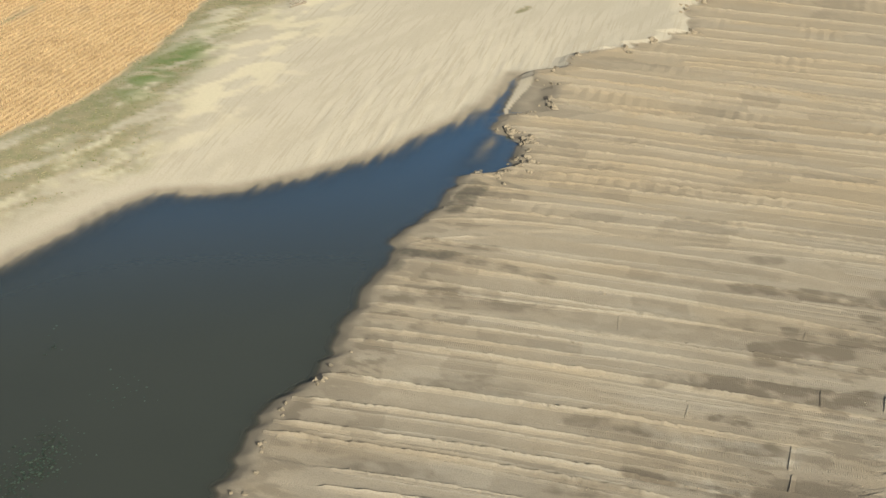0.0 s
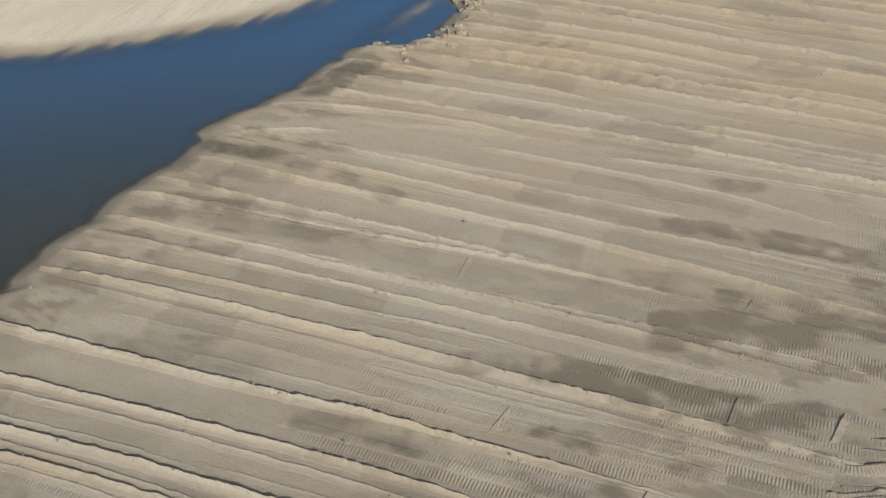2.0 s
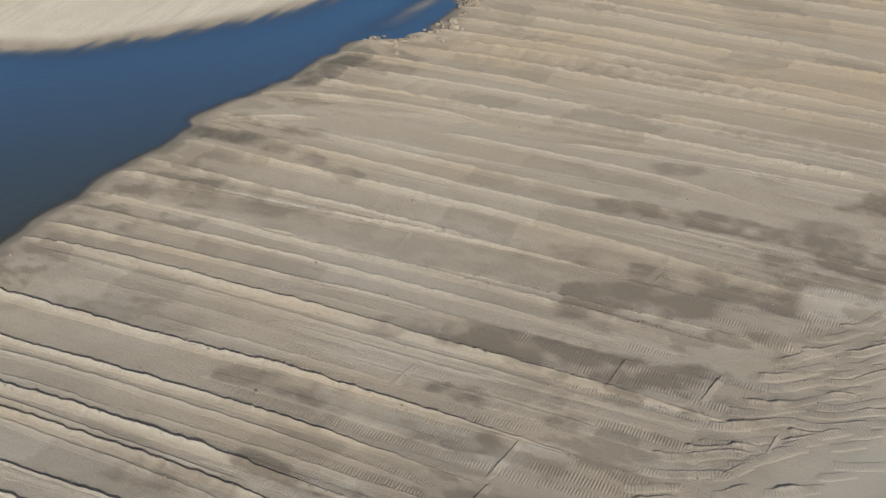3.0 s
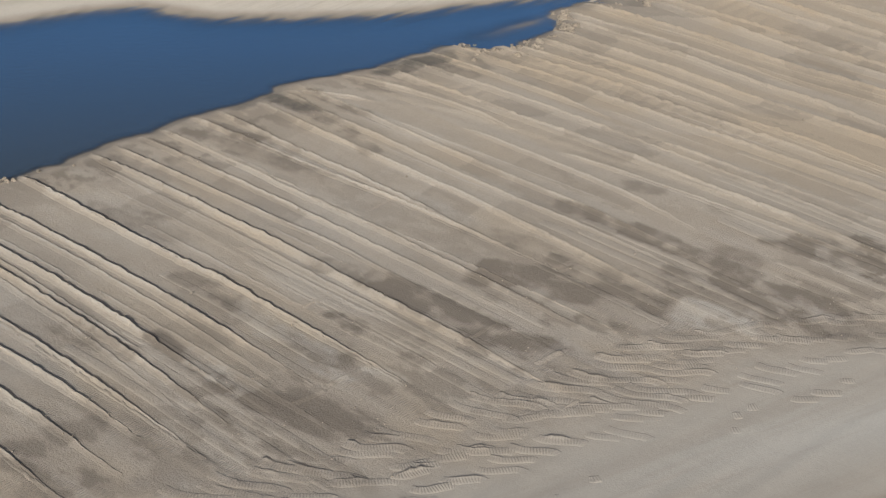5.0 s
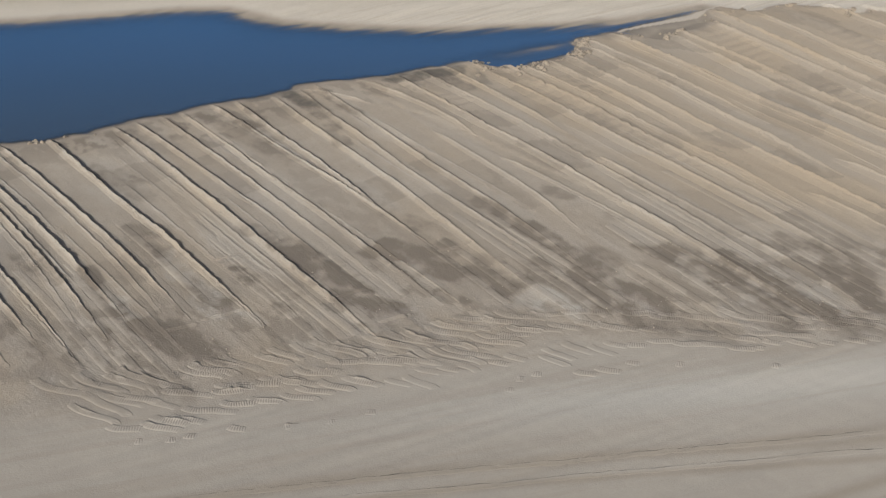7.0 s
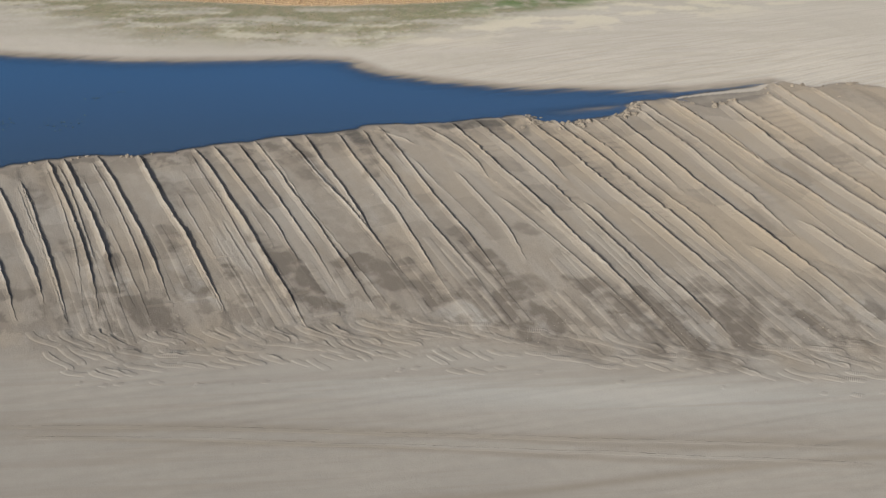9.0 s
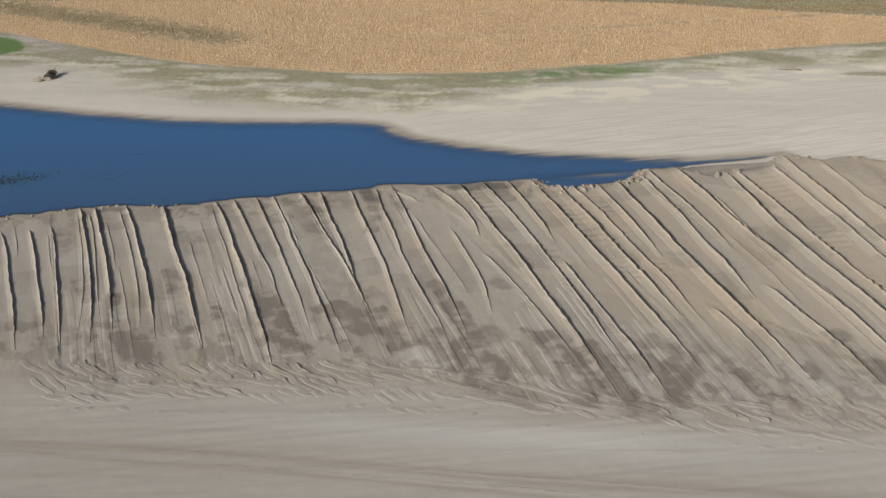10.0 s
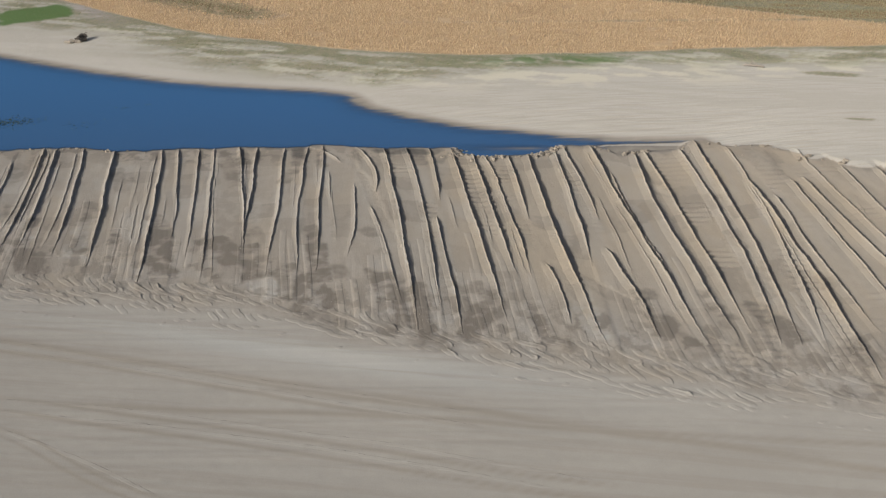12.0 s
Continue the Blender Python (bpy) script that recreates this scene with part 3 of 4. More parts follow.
def layers(gx, gy):
    """What the surface is made of at each place, from 0 to 1 for each kind."""
    out = {}
    depth = crest_line(gx) - gy
    along = gx + 0.21 * depth
    gap, into = shore_gap(gx, gy), field_gap(gx, gy)
    above_foot = gy - foot_line(gx)
    on_bank = ramp(depth, -0.2, 0.6) * ramp(above_foot, -6, 0)
    out["worked"] = on_bank
    out["flat"] = ramp(-above_foot, -1, 4) * ramp(depth, 0, 1)
    # damp patches, cut off at the edges of the passes
    lane = strip_number(gx, gy)
    tone = lattice(lane, 0 * gx, 58)
    blotch = grain(along / 0.7, depth / 1.6, 1.0, 51, 5)
    # each pass was cut off square where the blade was lifted
    block = lattice(lane, np.floor(depth / (3.0 + 3.5 * tone) + 3 * tone + 0.05 * grain(gx, gy, 0.5, 57, 2)), 59)
    near_foot = np.exp(-(((above_foot - 5.0) / 5.5) ** 2))
    near_edge = (1 - ramp(depth, 1.0, 5.0 + 4.0 * tone)) * (1 - ramp(gx, 12, 24))
    random_damp = 0.55 * near_foot * ramp(blotch, 0.50, 0.58) + 0.50 * near_edge * ramp(blotch, 0.44, 0.54) + 0.16 * ramp(block, 0.55, 0.75) + 0.20 * ramp(block, 0.70, 0.8) * ramp(blotch, 0.44, 0.52)
    wet_edge = 0.55 * ramp(depth, -2.0, -1.2) * (1 - ramp(depth + 2.4 * (blotch - 0.5), -0.6, 1.4))
    out["damp"] = np.maximum(on_bank * (0.95 * patches(DAMP, gx, gy, 57) + random_damp), wet_edge)
    out["grey"] = on_bank * (0.35 * ramp(lattice(lane, 0 * gx, 71), 0.45, 0.8) * ramp(grain(along / 1.5, depth / 6.0, 1.0, 72, 2), 0.3, 0.6) + 0.6 * ramp(grain(gx, gy, 3.0, 73, 3), 0.55, 0.75) * np.exp(-(((above_foot - 2.0) / 5.0) ** 2)))
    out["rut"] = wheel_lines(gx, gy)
    out["pale"] = on_bank * (0.25 * ramp(grain(along / 2.0, depth / 9.0, 1.0, 53, 2), 0.52, 0.8) + 0.8 * patches(PALE, gx, gy, 63)) + ramp(-above_foot, 0, 5) * (0.38 + 0.6 * np.exp(-(((gx + 5.1 + 0.9 * (gy + 47.6)) / 6.0) ** 2) - ((gy + 47.6 + 0.62 * (gx + 5.1)) / 3.0) ** 2))
    out["tan"] = on_bank * (0.5 * ramp(grain(along / 2.5, depth / 7.0, 1.0, 54, 2), 0.40, 0.75) + 0.6 * ramp(gx, -4, 18) * ramp(above_foot, 6, 20))
    far_side = 1 - ramp(depth, -0.4, -0.1)
    in_field = ramp(into, -0.3, 0.4) * ramp(field_far(gx, gy), -0.3, 0.5)
    belt = far_side * ramp(gap, 2.0, 4.5) * (1 - in_field)
    lie, rise = 0.86 * gx - 0.51 * gy, 0.51 * gx + 0.86 * gy
    tuft = grain(lie / 5.0, rise / 1.5, 1.0, 55, 3)
    reach = np.interp(gx, (-30, 6, 18, 30, 60, 80), (24, 18, 14, 9, 9, 12)) * (0.6 + 0.8 * grain(gx, gy, 7.0, 77, 2))
    smear = np.maximum(ramp(tuft, 0.42, 0.58), 0.55 * ramp(grain(lie / 2.2, rise / 0.5, 1.0, 78, 3), 0.45, 0.65))
    turf = belt * np.maximum((0.25 + 0.75 * smear) * (1 - ramp(-into + 3.0 * (tuft - 0.5), 0.5 * reach, 1.2 * reach)), 0.9 * ramp(into + 3.0 * (tuft - 0.5), -2.8, -0.6))
    for sx, sy, size in ((66.3, 4.3, 4.0), (59.7, -11.7, 1.8), (73.4, -1, 4)):
        turf = np.maximum(turf, far_side * 0.9 * ramp(np.exp(-((((gx - sx) * 0.86 - (gy - sy) * 0.51) / size) ** 2) - (((gx - sx) * 0.51 + (gy - sy) * 0.86) / (0.25 * size)) ** 2) * (0.4 + 1.2 * grain(lie / 1.6, rise / 0.5, 1.0, 85, 2)), 0.35, 0.7))
    out["turf"] = 0.85 * np.maximum(turf, far_side * ramp(-field_far(gx, gy), -0.2, 0.8))
    out["drilled"] = far_side * ramp(gap, 0.6, 2.0) * ramp(gx, 12, 20) * ramp(-into, 7, 12)
    out["chaff"] = belt * ramp(grain(lie / 4.0, rise / 1.6, 1.0, 64, 3), 0.46, 0.60) * ramp(-into, 1.5, 4) * (1 - ramp(-into, 10, 18)) * 0.75
    out["drab"] = far_side * ramp(gap, 1.0, 4.0) * ramp(grain(lie / 9.0, rise / 1.2, 1.0, 65, 4), 0.42, 0.64) * 0.8
    lush = np.exp(-(((gx - 39) / 9.0) ** 2) - ((into + 3.2) / 2.2) ** 2) * ramp(grain(gx, gy, 1.6, 56, 2), 0.3, 0.55)
    out["lush"] = far_side * np.maximum(lush, ramp(np.exp(-(((gx + 17) / 5.0) ** 4) - ((gy - 61.0 - 0.2 * (gx + 17)) / 4.0) ** 4) + 0.5 * (grain(gx, gy, 1.4, 79, 3) - 0.5), 0.3, 0.6))
    out["beach"] = far_side * ramp(gap, 0.3, 1.8) * (1 - in_field) * 0.9
    out["beach"] = out["beach"] + 0.5 * np.exp(-(((0.78 * (gx + 3.5) - 0.62 * (gy + 48.3)) / 5.0) ** 2) - (((0.62 * (gx + 3.5) + 0.78 * (gy + 48.3)) / 1.6) ** 2)) * ramp(-above_foot, 1.5, 4)
    dry_spit = 1 - ramp(sand_spit(gx, gy), 0.7, 1.1)
    shore = gap + 2.0 * (grain((0.98 * gx - 0.2 * gy) / 5.0, (0.2 * gx + 0.98 * gy) / 0.5, 1.0, 38, 2) - 0.5) + 0.8 * (grain(gx, gy, 2.0, 74, 3) - 0.5)
    out["mud"] = 0.9 * far_side * (1 - ramp(shore, -1.8, 1.2)) * (1 - dry_spit) * (1 - 0.35 * muddy_notch(gx, gy)) * (1 - 0.75 * ramp(depth, -4.0, -1.2))
    out["beach"] = np.maximum(out["beach"] * (1 - 0.5 * dry_spit), 0.55 * far_side * dry_spit)
    out["mud"] = np.maximum(out["mud"] * (1 - 0.75 * (1 - ramp(shoal_bar(gx, gy), 0.7, 1.3))), 0.8 * patches(MUD, gx, gy, 68))
    rough = weed_band(gx, gy) * ramp(grain(gx, gy, 1.5, 66, 3), 0.12, 0.42)
    out["straw"] = in_field * far_side * (1 - rough)
    out["rank"] = far_side * np.maximum(in_field * rough, ramp(-field_far(gx, gy), -0.2, 0.8) * ramp(grain(lie / 6.0, rise / 1.5, 1.0, 75, 3), 0.3, 0.6))
    out["bare"] = 0.8 * np.exp(-(((gx + 10) / 3.2) ** 2) - (((gy - 62.5 + 2.2 * (gx + 10)) / 6.0) ** 2))
    out = {k: np.clip(v, 0, 1) for k, v in out.items()}
    # ribs that the cleats pressed, in bands as wide as a track
    band = np.abs(((along / 0.85 + 0.35 * lattice(lane, 0 * gx, 86)) % 1.0) - 0.5)
    where = ramp(grain(along / 0.9, depth / 4.5, 1.0, 87, 3), 0.48, 0.55) * (1 - ramp(above_foot, 8, 18)) + 0.6 * ramp(grain(along / 0.9, depth / 6.0, 1.0, 88, 3), 0.63, 0.68)
    out["tread"] = np.clip(on_bank * where * ramp(above_foot, 0, 3) * (1 - ramp(band, 0.28, 0.36)) * (1 - 0.6 * out["damp"]), 0, 1)
    out["strip_across"], out["strip_along"] = along, depth
    return out


def lay_on(mesh):
    """Store the layers on a mesh whose corners lie where they do in the world."""
    co = np.empty(len(mesh.vertices) * 3, np.float32)
    mesh.vertices.foreach_get("co", co)
    for name, values in layers(co[0::3].astype(float), co[1::3].astype(float)).items():
        a = mesh.attributes.new(name, "FLOAT", "POINT")
        a.data.foreach_set("value", values.astype(np.float32))


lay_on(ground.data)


def lake_sheet():
    """The water, laid from just inside the bank's crest to beyond the far shore."""
    xs, v = np.concatenate([np.linspace(-320, -40, 20)[:-1], np.arange(-40, 43.4, 0.3)]), np.linspace(0, 1, 230) ** 1.4
    gx, gv = np.meshgrid(xs, v)
    near = crest_line(gx) - 0.12
    gy = near + gv * (np.interp(gx, (-320, -60, -26, 13, 43.5), (300, 100, 64, 28, -6)) - near)
    verts = np.stack([gx, gy, 0 * gx], -1).reshape(-1, 3)
    index = np.arange(gx.size).reshape(gx.shape)
    quads = np.stack([index[:-1, :-1], index[:-1, 1:], index[1:, 1:], index[1:, :-1]], -1).reshape(-1, 4)
    mesh = bpy.data.meshes.new("lake")
    mesh.from_pydata(verts.tolist(), [], quads.tolist())
    mesh.materials.append(WATER)
    shallow = mesh.attributes.new("shallow", "FLOAT", "POINT")
    shallow.data.foreach_set("value", np.exp(np.minimum(ground_height(gx, gy), 0) / 0.09).astype(np.float32).ravel())
    return new("lake", mesh)


lake = lake_sheet()
tagged(lake, "calm turbid lake, grey-green below, with a blue-tinted gloss of sky", "lake", kind="structure")


# ---- windrows that the blade left on the bank ----
CRUMBS = []


def windrow(x0, y0, x1, y1, x2, y2, high, wide, seed):
    """A ridge of heaped soil along a bent line, its crest crumbled."""
    a, b, c = Vector((x0, y0)), Vector((x1, y1)), Vector((x2, y2))
    length = (b - a).length + (c - b).length
    n, m = max(8, int(length / 0.11)), 12
    t = np.linspace(0, 1, n)
    s = (b - a).length / length
    # a bent line through the three places
    w0, w1, w2 = (t - s) * (t - 1) / s, t * (t - 1) / (s * (s - 1)), t * (t - s) / (1 - s)
    px, py = w0 * x0 + w1 * x1 + w2 * x2, w0 * y0 + w1 * y1 + w2 * y2
    sway = 0.20 * (grain(t * length, 0 * t, 5.5, seed) - 0.5) + 0.09 * (grain(t * length, 0 * t, 0.7, seed + 1, 2) - 0.5)
    tx, ty = np.gradient(px), np.gradient(py)
    norm = np.hypot(tx, ty)
    nx, ny = ty / norm, -tx / norm
    px, py = px + nx * sway, py + ny * sway
    at_edge = y0 > np.interp(x0, BANK_X, BANK_Y)
    body = (0.35 + 0.65 * ramp(t * length, 0.0, 1.6) if at_edge else ramp(t * length, 0.0, 2.0)) * (1 - ramp(t, 0.70, 1.0) * 0.85) * (0.62 + 0.55 * grain(t * length, 0 * t, 4.0, seed + 2, 3))
    left = 1 - float(ramp(x0, 2, 14))
    # one even slope up to a crumbled lip, and a steep drop on the far side
    across = np.array([-1.0, -0.7, -0.4, -0.15, 0.0, 0.05, 0.12, 0.22, 0.4, 0.6, 0.8, 1.0])
    rise = np.where(across < 0, np.maximum(0, 1 + across) ** 0.7, 0.60 * np.maximum(0, 1 - across) ** 1.4 + 0.40 * np.maximum(0, 1 - across / (0.12 + 0.25 * left)) ** 1.2)
    room = [abs(x1 - r[2]) for r in RIDGES if 0.3 < x1 - r[2] and r[5] < y1 < r[1]]
    flank = min([(1.7 - 1.1 * left) * wide] + [0.7 * gap for gap in room])
    reach = np.where(across < 0, across * wide * 0.20, across * max(flank, 0.42))
    spread = 0.7 + 0.3 * body[:, None]
    high = high * (0.60 - 0.14 * left)
    fray = 0.16 * (grain(t[:, None] * length, across[None, :] * 0.6 + 9, 0.4, seed + 4, 2) - 0.5)
    X = px[:, None] + nx[:, None] * (reach * spread + 0.5 * fray)
    Y = py[:, None] + ny[:, None] * (reach * spread + fray)
    rough = grain(X, Y, 0.3, seed + 3, 2) - 0.45 + 0.5 * (grain(X, Y, 0.13, seed + 7) - 0.5)
    sink = 0.04 * (np.abs(across) > 0.99)
    Z = ground_height(X, Y) + high * body[:, None] * rise * (1 + 0.5 * rough) - sink
    verts = np.stack([X, Y, Z], -1).reshape(-1, 3)
    CRUMBS.append(np.stack([X, Y, Z], -1)[:, 2:7].reshape(-1, 3))
    index = np.arange(n * m).reshape(n, m)
    quads = np.stack([index[:-1, :-1], index[1:, :-1], index[1:, 1:], index[:-1, 1:]], -1).reshape(-1, 4)
    mesh = bpy.data.meshes.new("soil_windrow")
    mesh.from_pydata(verts.tolist(), [], quads.tolist())
    lay_on(mesh)
    # the loose crest soil is drier; its sunward side is painted paler as sunlit
    dry = np.clip(0.5 * (1 - np.abs(across - 0.11) / 0.25), 0, 0.5)[None, :] * np.clip(body, 0, 1)[:, None]
    pale = np.empty(n * m, np.float32)
    mesh.attributes["pale"].data.foreach_get("value", pale)
    mesh.attributes["pale"].data.foreach_set("value", np.maximum(pale, dry.ravel()).astype(np.float32))
    mesh.attributes["tread"].data.foreach_set("value", np.zeros(n * m, np.float32))
    mesh.materials.append(SOIL)
    # the lip is broken into crumbs, the flanks lie smooth
    mesh.polygons.foreach_set("use_smooth", np.tile((np.arange(m - 1) < 3) | (np.arange(m - 1) > 7), n - 1))
    size = "tall crumbling" if high > 0.42 else "low"
    return tagged(new("soil_windrow", mesh), f"{size} ridge of heaped sandy soil on the bank", "soil ridge", "soil ridges on the bank")


# ---- bulk meshes ----
def bulk(name, verts, faces, mats, label, category, which=None):
    """One object of kind stuff from many small alike pieces: verts (pieces, corners, 3), faces as corner numbers."""
    count, corners = verts.shape[:2]
    faces = np.asarray(faces)
    index = (np.arange(count)[:, None, None] * corners + faces[None]).reshape(-1, faces.shape[1])
    mesh = bpy.data.meshes.new(name)
    mesh.vertices.add(count * corners)
    mesh.vertices.foreach_set("co", verts.astype(np.float32).ravel())
    mesh.loops.add(index.size)
    mesh.loops.foreach_set("vertex_index", index.astype(np.int32).ravel())
    mesh.polygons.add(len(index))
    mesh.polygons.foreach_set("loop_start", np.arange(0, index.size, faces.shape[1], dtype=np.int32))
    for mat in mats:
        mesh.materials.append(mat)
    if which is not None:
        mesh.polygons.foreach_set("material_index", np.repeat(which, len(faces)).astype(np.int32))
    mesh.update()
    mesh.validate()
    return tagged(new(name, mesh), label, category, kind="stuff")


def leaf_material(name, dark, light):
    mat, nodes, links, shader = material(name)
    island = nodes.new("ShaderNodeNewGeometry").outputs["Random Per Island"]
    links.new(blend(nodes, links, island, dark, light), shader.inputs["Base Color"])
    shader.inputs["Roughness"].default_value = 0.8
    shader.inputs["Specular IOR Level"].default_value = 0.2
    return mat


STRAW = leaf_material("dry_straw", (0.46, 0.315, 0.165), (0.75, 0.565, 0.35))
DULL = leaf_material("dry_grass", (0.26, 0.225, 0.13), (0.44, 0.39, 0.24))
LEAF = leaf_material("green_grass", (0.12, 0.165, 0.06), (0.22, 0.25, 0.11))
WEED = leaf_material("water_weed", (0.035, 0.06, 0.045), (0.10, 0.14, 0.11))
rng = np.random.default_rng(7)


def tufts(x, y, tall, wide, blades):
    """Blades that fan out from each place: (pieces, 3 * blades, 3)."""
    n = len(x)
    z = ground_height(x, y)
    turn = rng.uniform(0, 6.283, (n, blades))
    lean = rng.uniform(0.1, 0.75, (n, blades))
    h = tall[:, None] * rng.uniform(0.6, 1.1, (n, blades))
    bx, by = x[:, None] + 0.3 * wide * rng.normal(size=(n, blades)), y[:, None] + 0.3 * wide * rng.normal(size=(n, blades))
    cx, cy = np.cos(turn), np.sin(turn)
    zz = np.repeat(z[:, None], blades, 1)
    a = np.stack([bx - cy * wide * 0.5, by + cx * wide * 0.5, zz - 0.02], -1)
    b = np.stack([bx + cy * wide * 0.5, by - cx * wide * 0.5, zz - 0.02], -1)
    c = np.stack([bx + cx * h * lean, by + cy * h * lean, zz + h], -1)
    return np.stack([a, b, c], 2).reshape(n, blades * 3, 3)


def fan(blades):
    return [[3 * k, 3 * k + 1, 3 * k + 2] for k in range(blades)]


def stubble_field():
    """Rows of cut stalks and the straw that lies between them."""
    way, side = np.array((0.966, -0.259)), np.array((0.259, 0.966))
    s, r = np.meshgrid(np.arange(-60, 125, 0.22), np.arange(6, 92, 0.60))
    s, r = s.ravel() + rng.uniform(-0.1, 0.1, s.size), r.ravel() + rng.normal(0, 0.035, s.size)
    x, y = way[0] * s + side[0] * r, way[1] * s + side[1] * r
    keep = (field_gap(x, y) > 0.1) & (field_far(x, y) > 0.1) & (x < 105) & (grain(x, y, 2.5, 61, 2) > 0.22) & (weed_band(x, y) < 0.25 + 0.6 * grain(x, y, 1.2, 67, 2))
    x, y = x[keep], y[keep]
    bulk("stubble", tufts(x, y, rng.uniform(0.14, 0.32, len(x)), 0.085, 4), fan(4), [STRAW], "rows of pale cut maize stubble in a dry field", "stubble")
    n = 16000
    x, y = rng.uniform(-22, 105, n), rng.uniform(2, 90, n)
    keep = (field_gap(x, y) > -0.4) & (field_far(x, y) > -0.2)
    x, y = x[keep], y[keep]
    n = len(x)
    turn, long = rng.uniform(0, 6.283, n), rng.uniform(0.25, 0.7, n)
    cx, cy, z = np.cos(turn), np.sin(turn), ground_height(x, y) + 0.03
    quad = np.stack([np.stack([x + cx * long * u - cy * v, y + cy * long * u + cx * v, z + 0.10 * (u > 0)], -1) for u, v in ((-0.5, -0.04), (0.5, -0.04), (0.5, 0.04), (-0.5, 0.04))], 1)
    bulk("straw_litter", quad, [[0, 1, 2, 3]], [STRAW], "loose dry straw lying between the stubble rows", "straw")


def grass_belt():
    """Dry and green tufts between the beach and the stubble, and past its far edge."""
    n = 150000
    x, y = rng.uniform(-36, 100, n), rng.uniform(-14, 92, n)
    soil = layers(x, y)
    into, beyond = field_gap(x, y), field_far(x, y)
    near = (soil["turf"] > 0.30 + 0.3 * rng.uniform(size=n)) & (into < -0.1)
    past = (beyond < -0.2) & (rng.uniform(size=n) < 0.7)
    weeds = soil["rank"] > 0.35
    keep = near | past | weeds
    x, y, into, weeds = x[keep], y[keep], into[keep], (weeds | past)[keep]
    lushness = np.exp(-(((x - 39) / 10.0) ** 2) - ((into + 3.0) / 2.6) ** 2) + np.exp(-(((x + 17) / 5.0) ** 4) - ((y - 61) / 4.5) ** 4)
    green = rng.uniform(size=len(x)) < 0.22 + 1.2 * lushness
    tall = rng.uniform(0.02, 0.06, len(x)) + weeds * rng.uniform(0.03, 0.18, len(x))
    green &= ~weeds
    bulk("dry_grass", tufts(x[~green], y[~green], tall[~green], 0.10, 5), fan(5), [DULL], "dull olive dry grass in patches behind the beach", "grass")
    bulk("green_grass", tufts(x[green], y[green], tall[green], 0.10, 5), fan(5), [LEAF], "fresh green grass in patches along the field's edge", "grass")


def water_weed():
    """Leaves of weed that float on the lake in loose patches."""
    pieces = []
    for cx, cy, spread, n in ((-23.0, 15.8, 1.5, 330), (-25.4, 16.6, 1.0, 120), (-16.2, 12.8, 1.3, 26), (-9.8, 17.9, 0.9, 14)):
        x, y = cx + rng.normal(0, spread, n), cy + rng.normal(0, spread * 0.55, n) - 0.1 * rng.normal(0, 1, n)
        turn, size = rng.uniform(0, 6.283, n), rng.uniform(0.03, 0.12, n)
        ring = np.linspace(0, 6.283, 7)[:-1]
        px = x[:, None] + size[:, None] * np.cos(ring + turn[:, None]) * rng.uniform(0.5, 1.1, (n, 6))
        py = y[:, None] + size[:, None] * np.sin(ring + turn[:, None]) * rng.uniform(0.4, 0.9, (n, 6))
        pieces.append(np.stack([px, py, rng.uniform(0.008, 0.05, (n, 6))], -1))
    bulk("water_weed", np.concatenate(pieces), [[0, 1, 2, 3, 4, 5]], [WEED], "dark green weed floating in patches on the lake", "water weed")


# ---- prints of the crawler's tracks ----
def track_strip(points_x, points_y, wide, deep, berm, seed):
    """The surface of one strip of cleat marks, with the soil pushed up along one side."""
    step = np.hypot(np.diff(points_x), np.diff(points_y))
    at = np.concatenate([[0], np.cumsum(step)])
    n = int(at[-1] / 0.031)
    s = np.linspace(0, at[-1], n)
    px, py = np.interp(s, at, points_x), np.interp(s, at, points_y)
    tx, ty = np.gradient(px), np.gradient(py)
    norm = np.hypot(tx, ty)
    nx, ny = ty / norm, -tx / norm
    across = np.array([-0.55, -0.50, -0.38, -0.1, 0.2, 0.5, 0.55])
    fade = ramp(s, 0, 0.6) * (1 - ramp(s, at[-1] - 0.8, at[-1]))
    rib = np.array([0.0, 1.0, 0.9, 0.1])[np.arange(n) % 4] * (0.35 + 0.9 * grain(s, 0 * s, 1.7, seed))
    side = np.maximum(0, 3.2 * grain(s, 0 * s, 1.4, seed + 1, 3) - 1.5) * (0.6 + 0.8 * grain(s, 0 * s, 0.22, seed + 2))
    X, Y = px[:, None] + nx[:, None] * across * wide, py[:, None] + ny[:, None] * across * wide
    lift = np.where(np.abs(across) < 0.5, deep * rib[:, None] * np.clip(1.5 - 2.6 * np.abs(across), 0, 1), 0.0) + berm * side[:, None] * np.array([0, 1.0, 0.35, 0.08, 0, 0, 0])
    Z = ground_height(X, Y) + (0.002 + 0.012 * (seed % 7) / 7) * fade[:, None] + lift * fade[:, None] - 0.02 * (np.abs(across) > 0.52) - 0.04 * (1 - fade[:, None])
    index = np.arange(X.size).reshape(X.shape)
    quads = np.stack([index[:-1, :-1], index[1:, :-1], index[1:, 1:], index[:-1, 1:]], -1).reshape(-1, 4)
    # paleness follows the ribs' height, painting their tops as if lit
    dry = np.broadcast_to((0.12 * rib * fade)[:, None] * (np.abs(across) < 0.52), X.shape)
    return np.stack([X, Y, Z], -1).reshape(-1, 3), quads, dry.ravel()


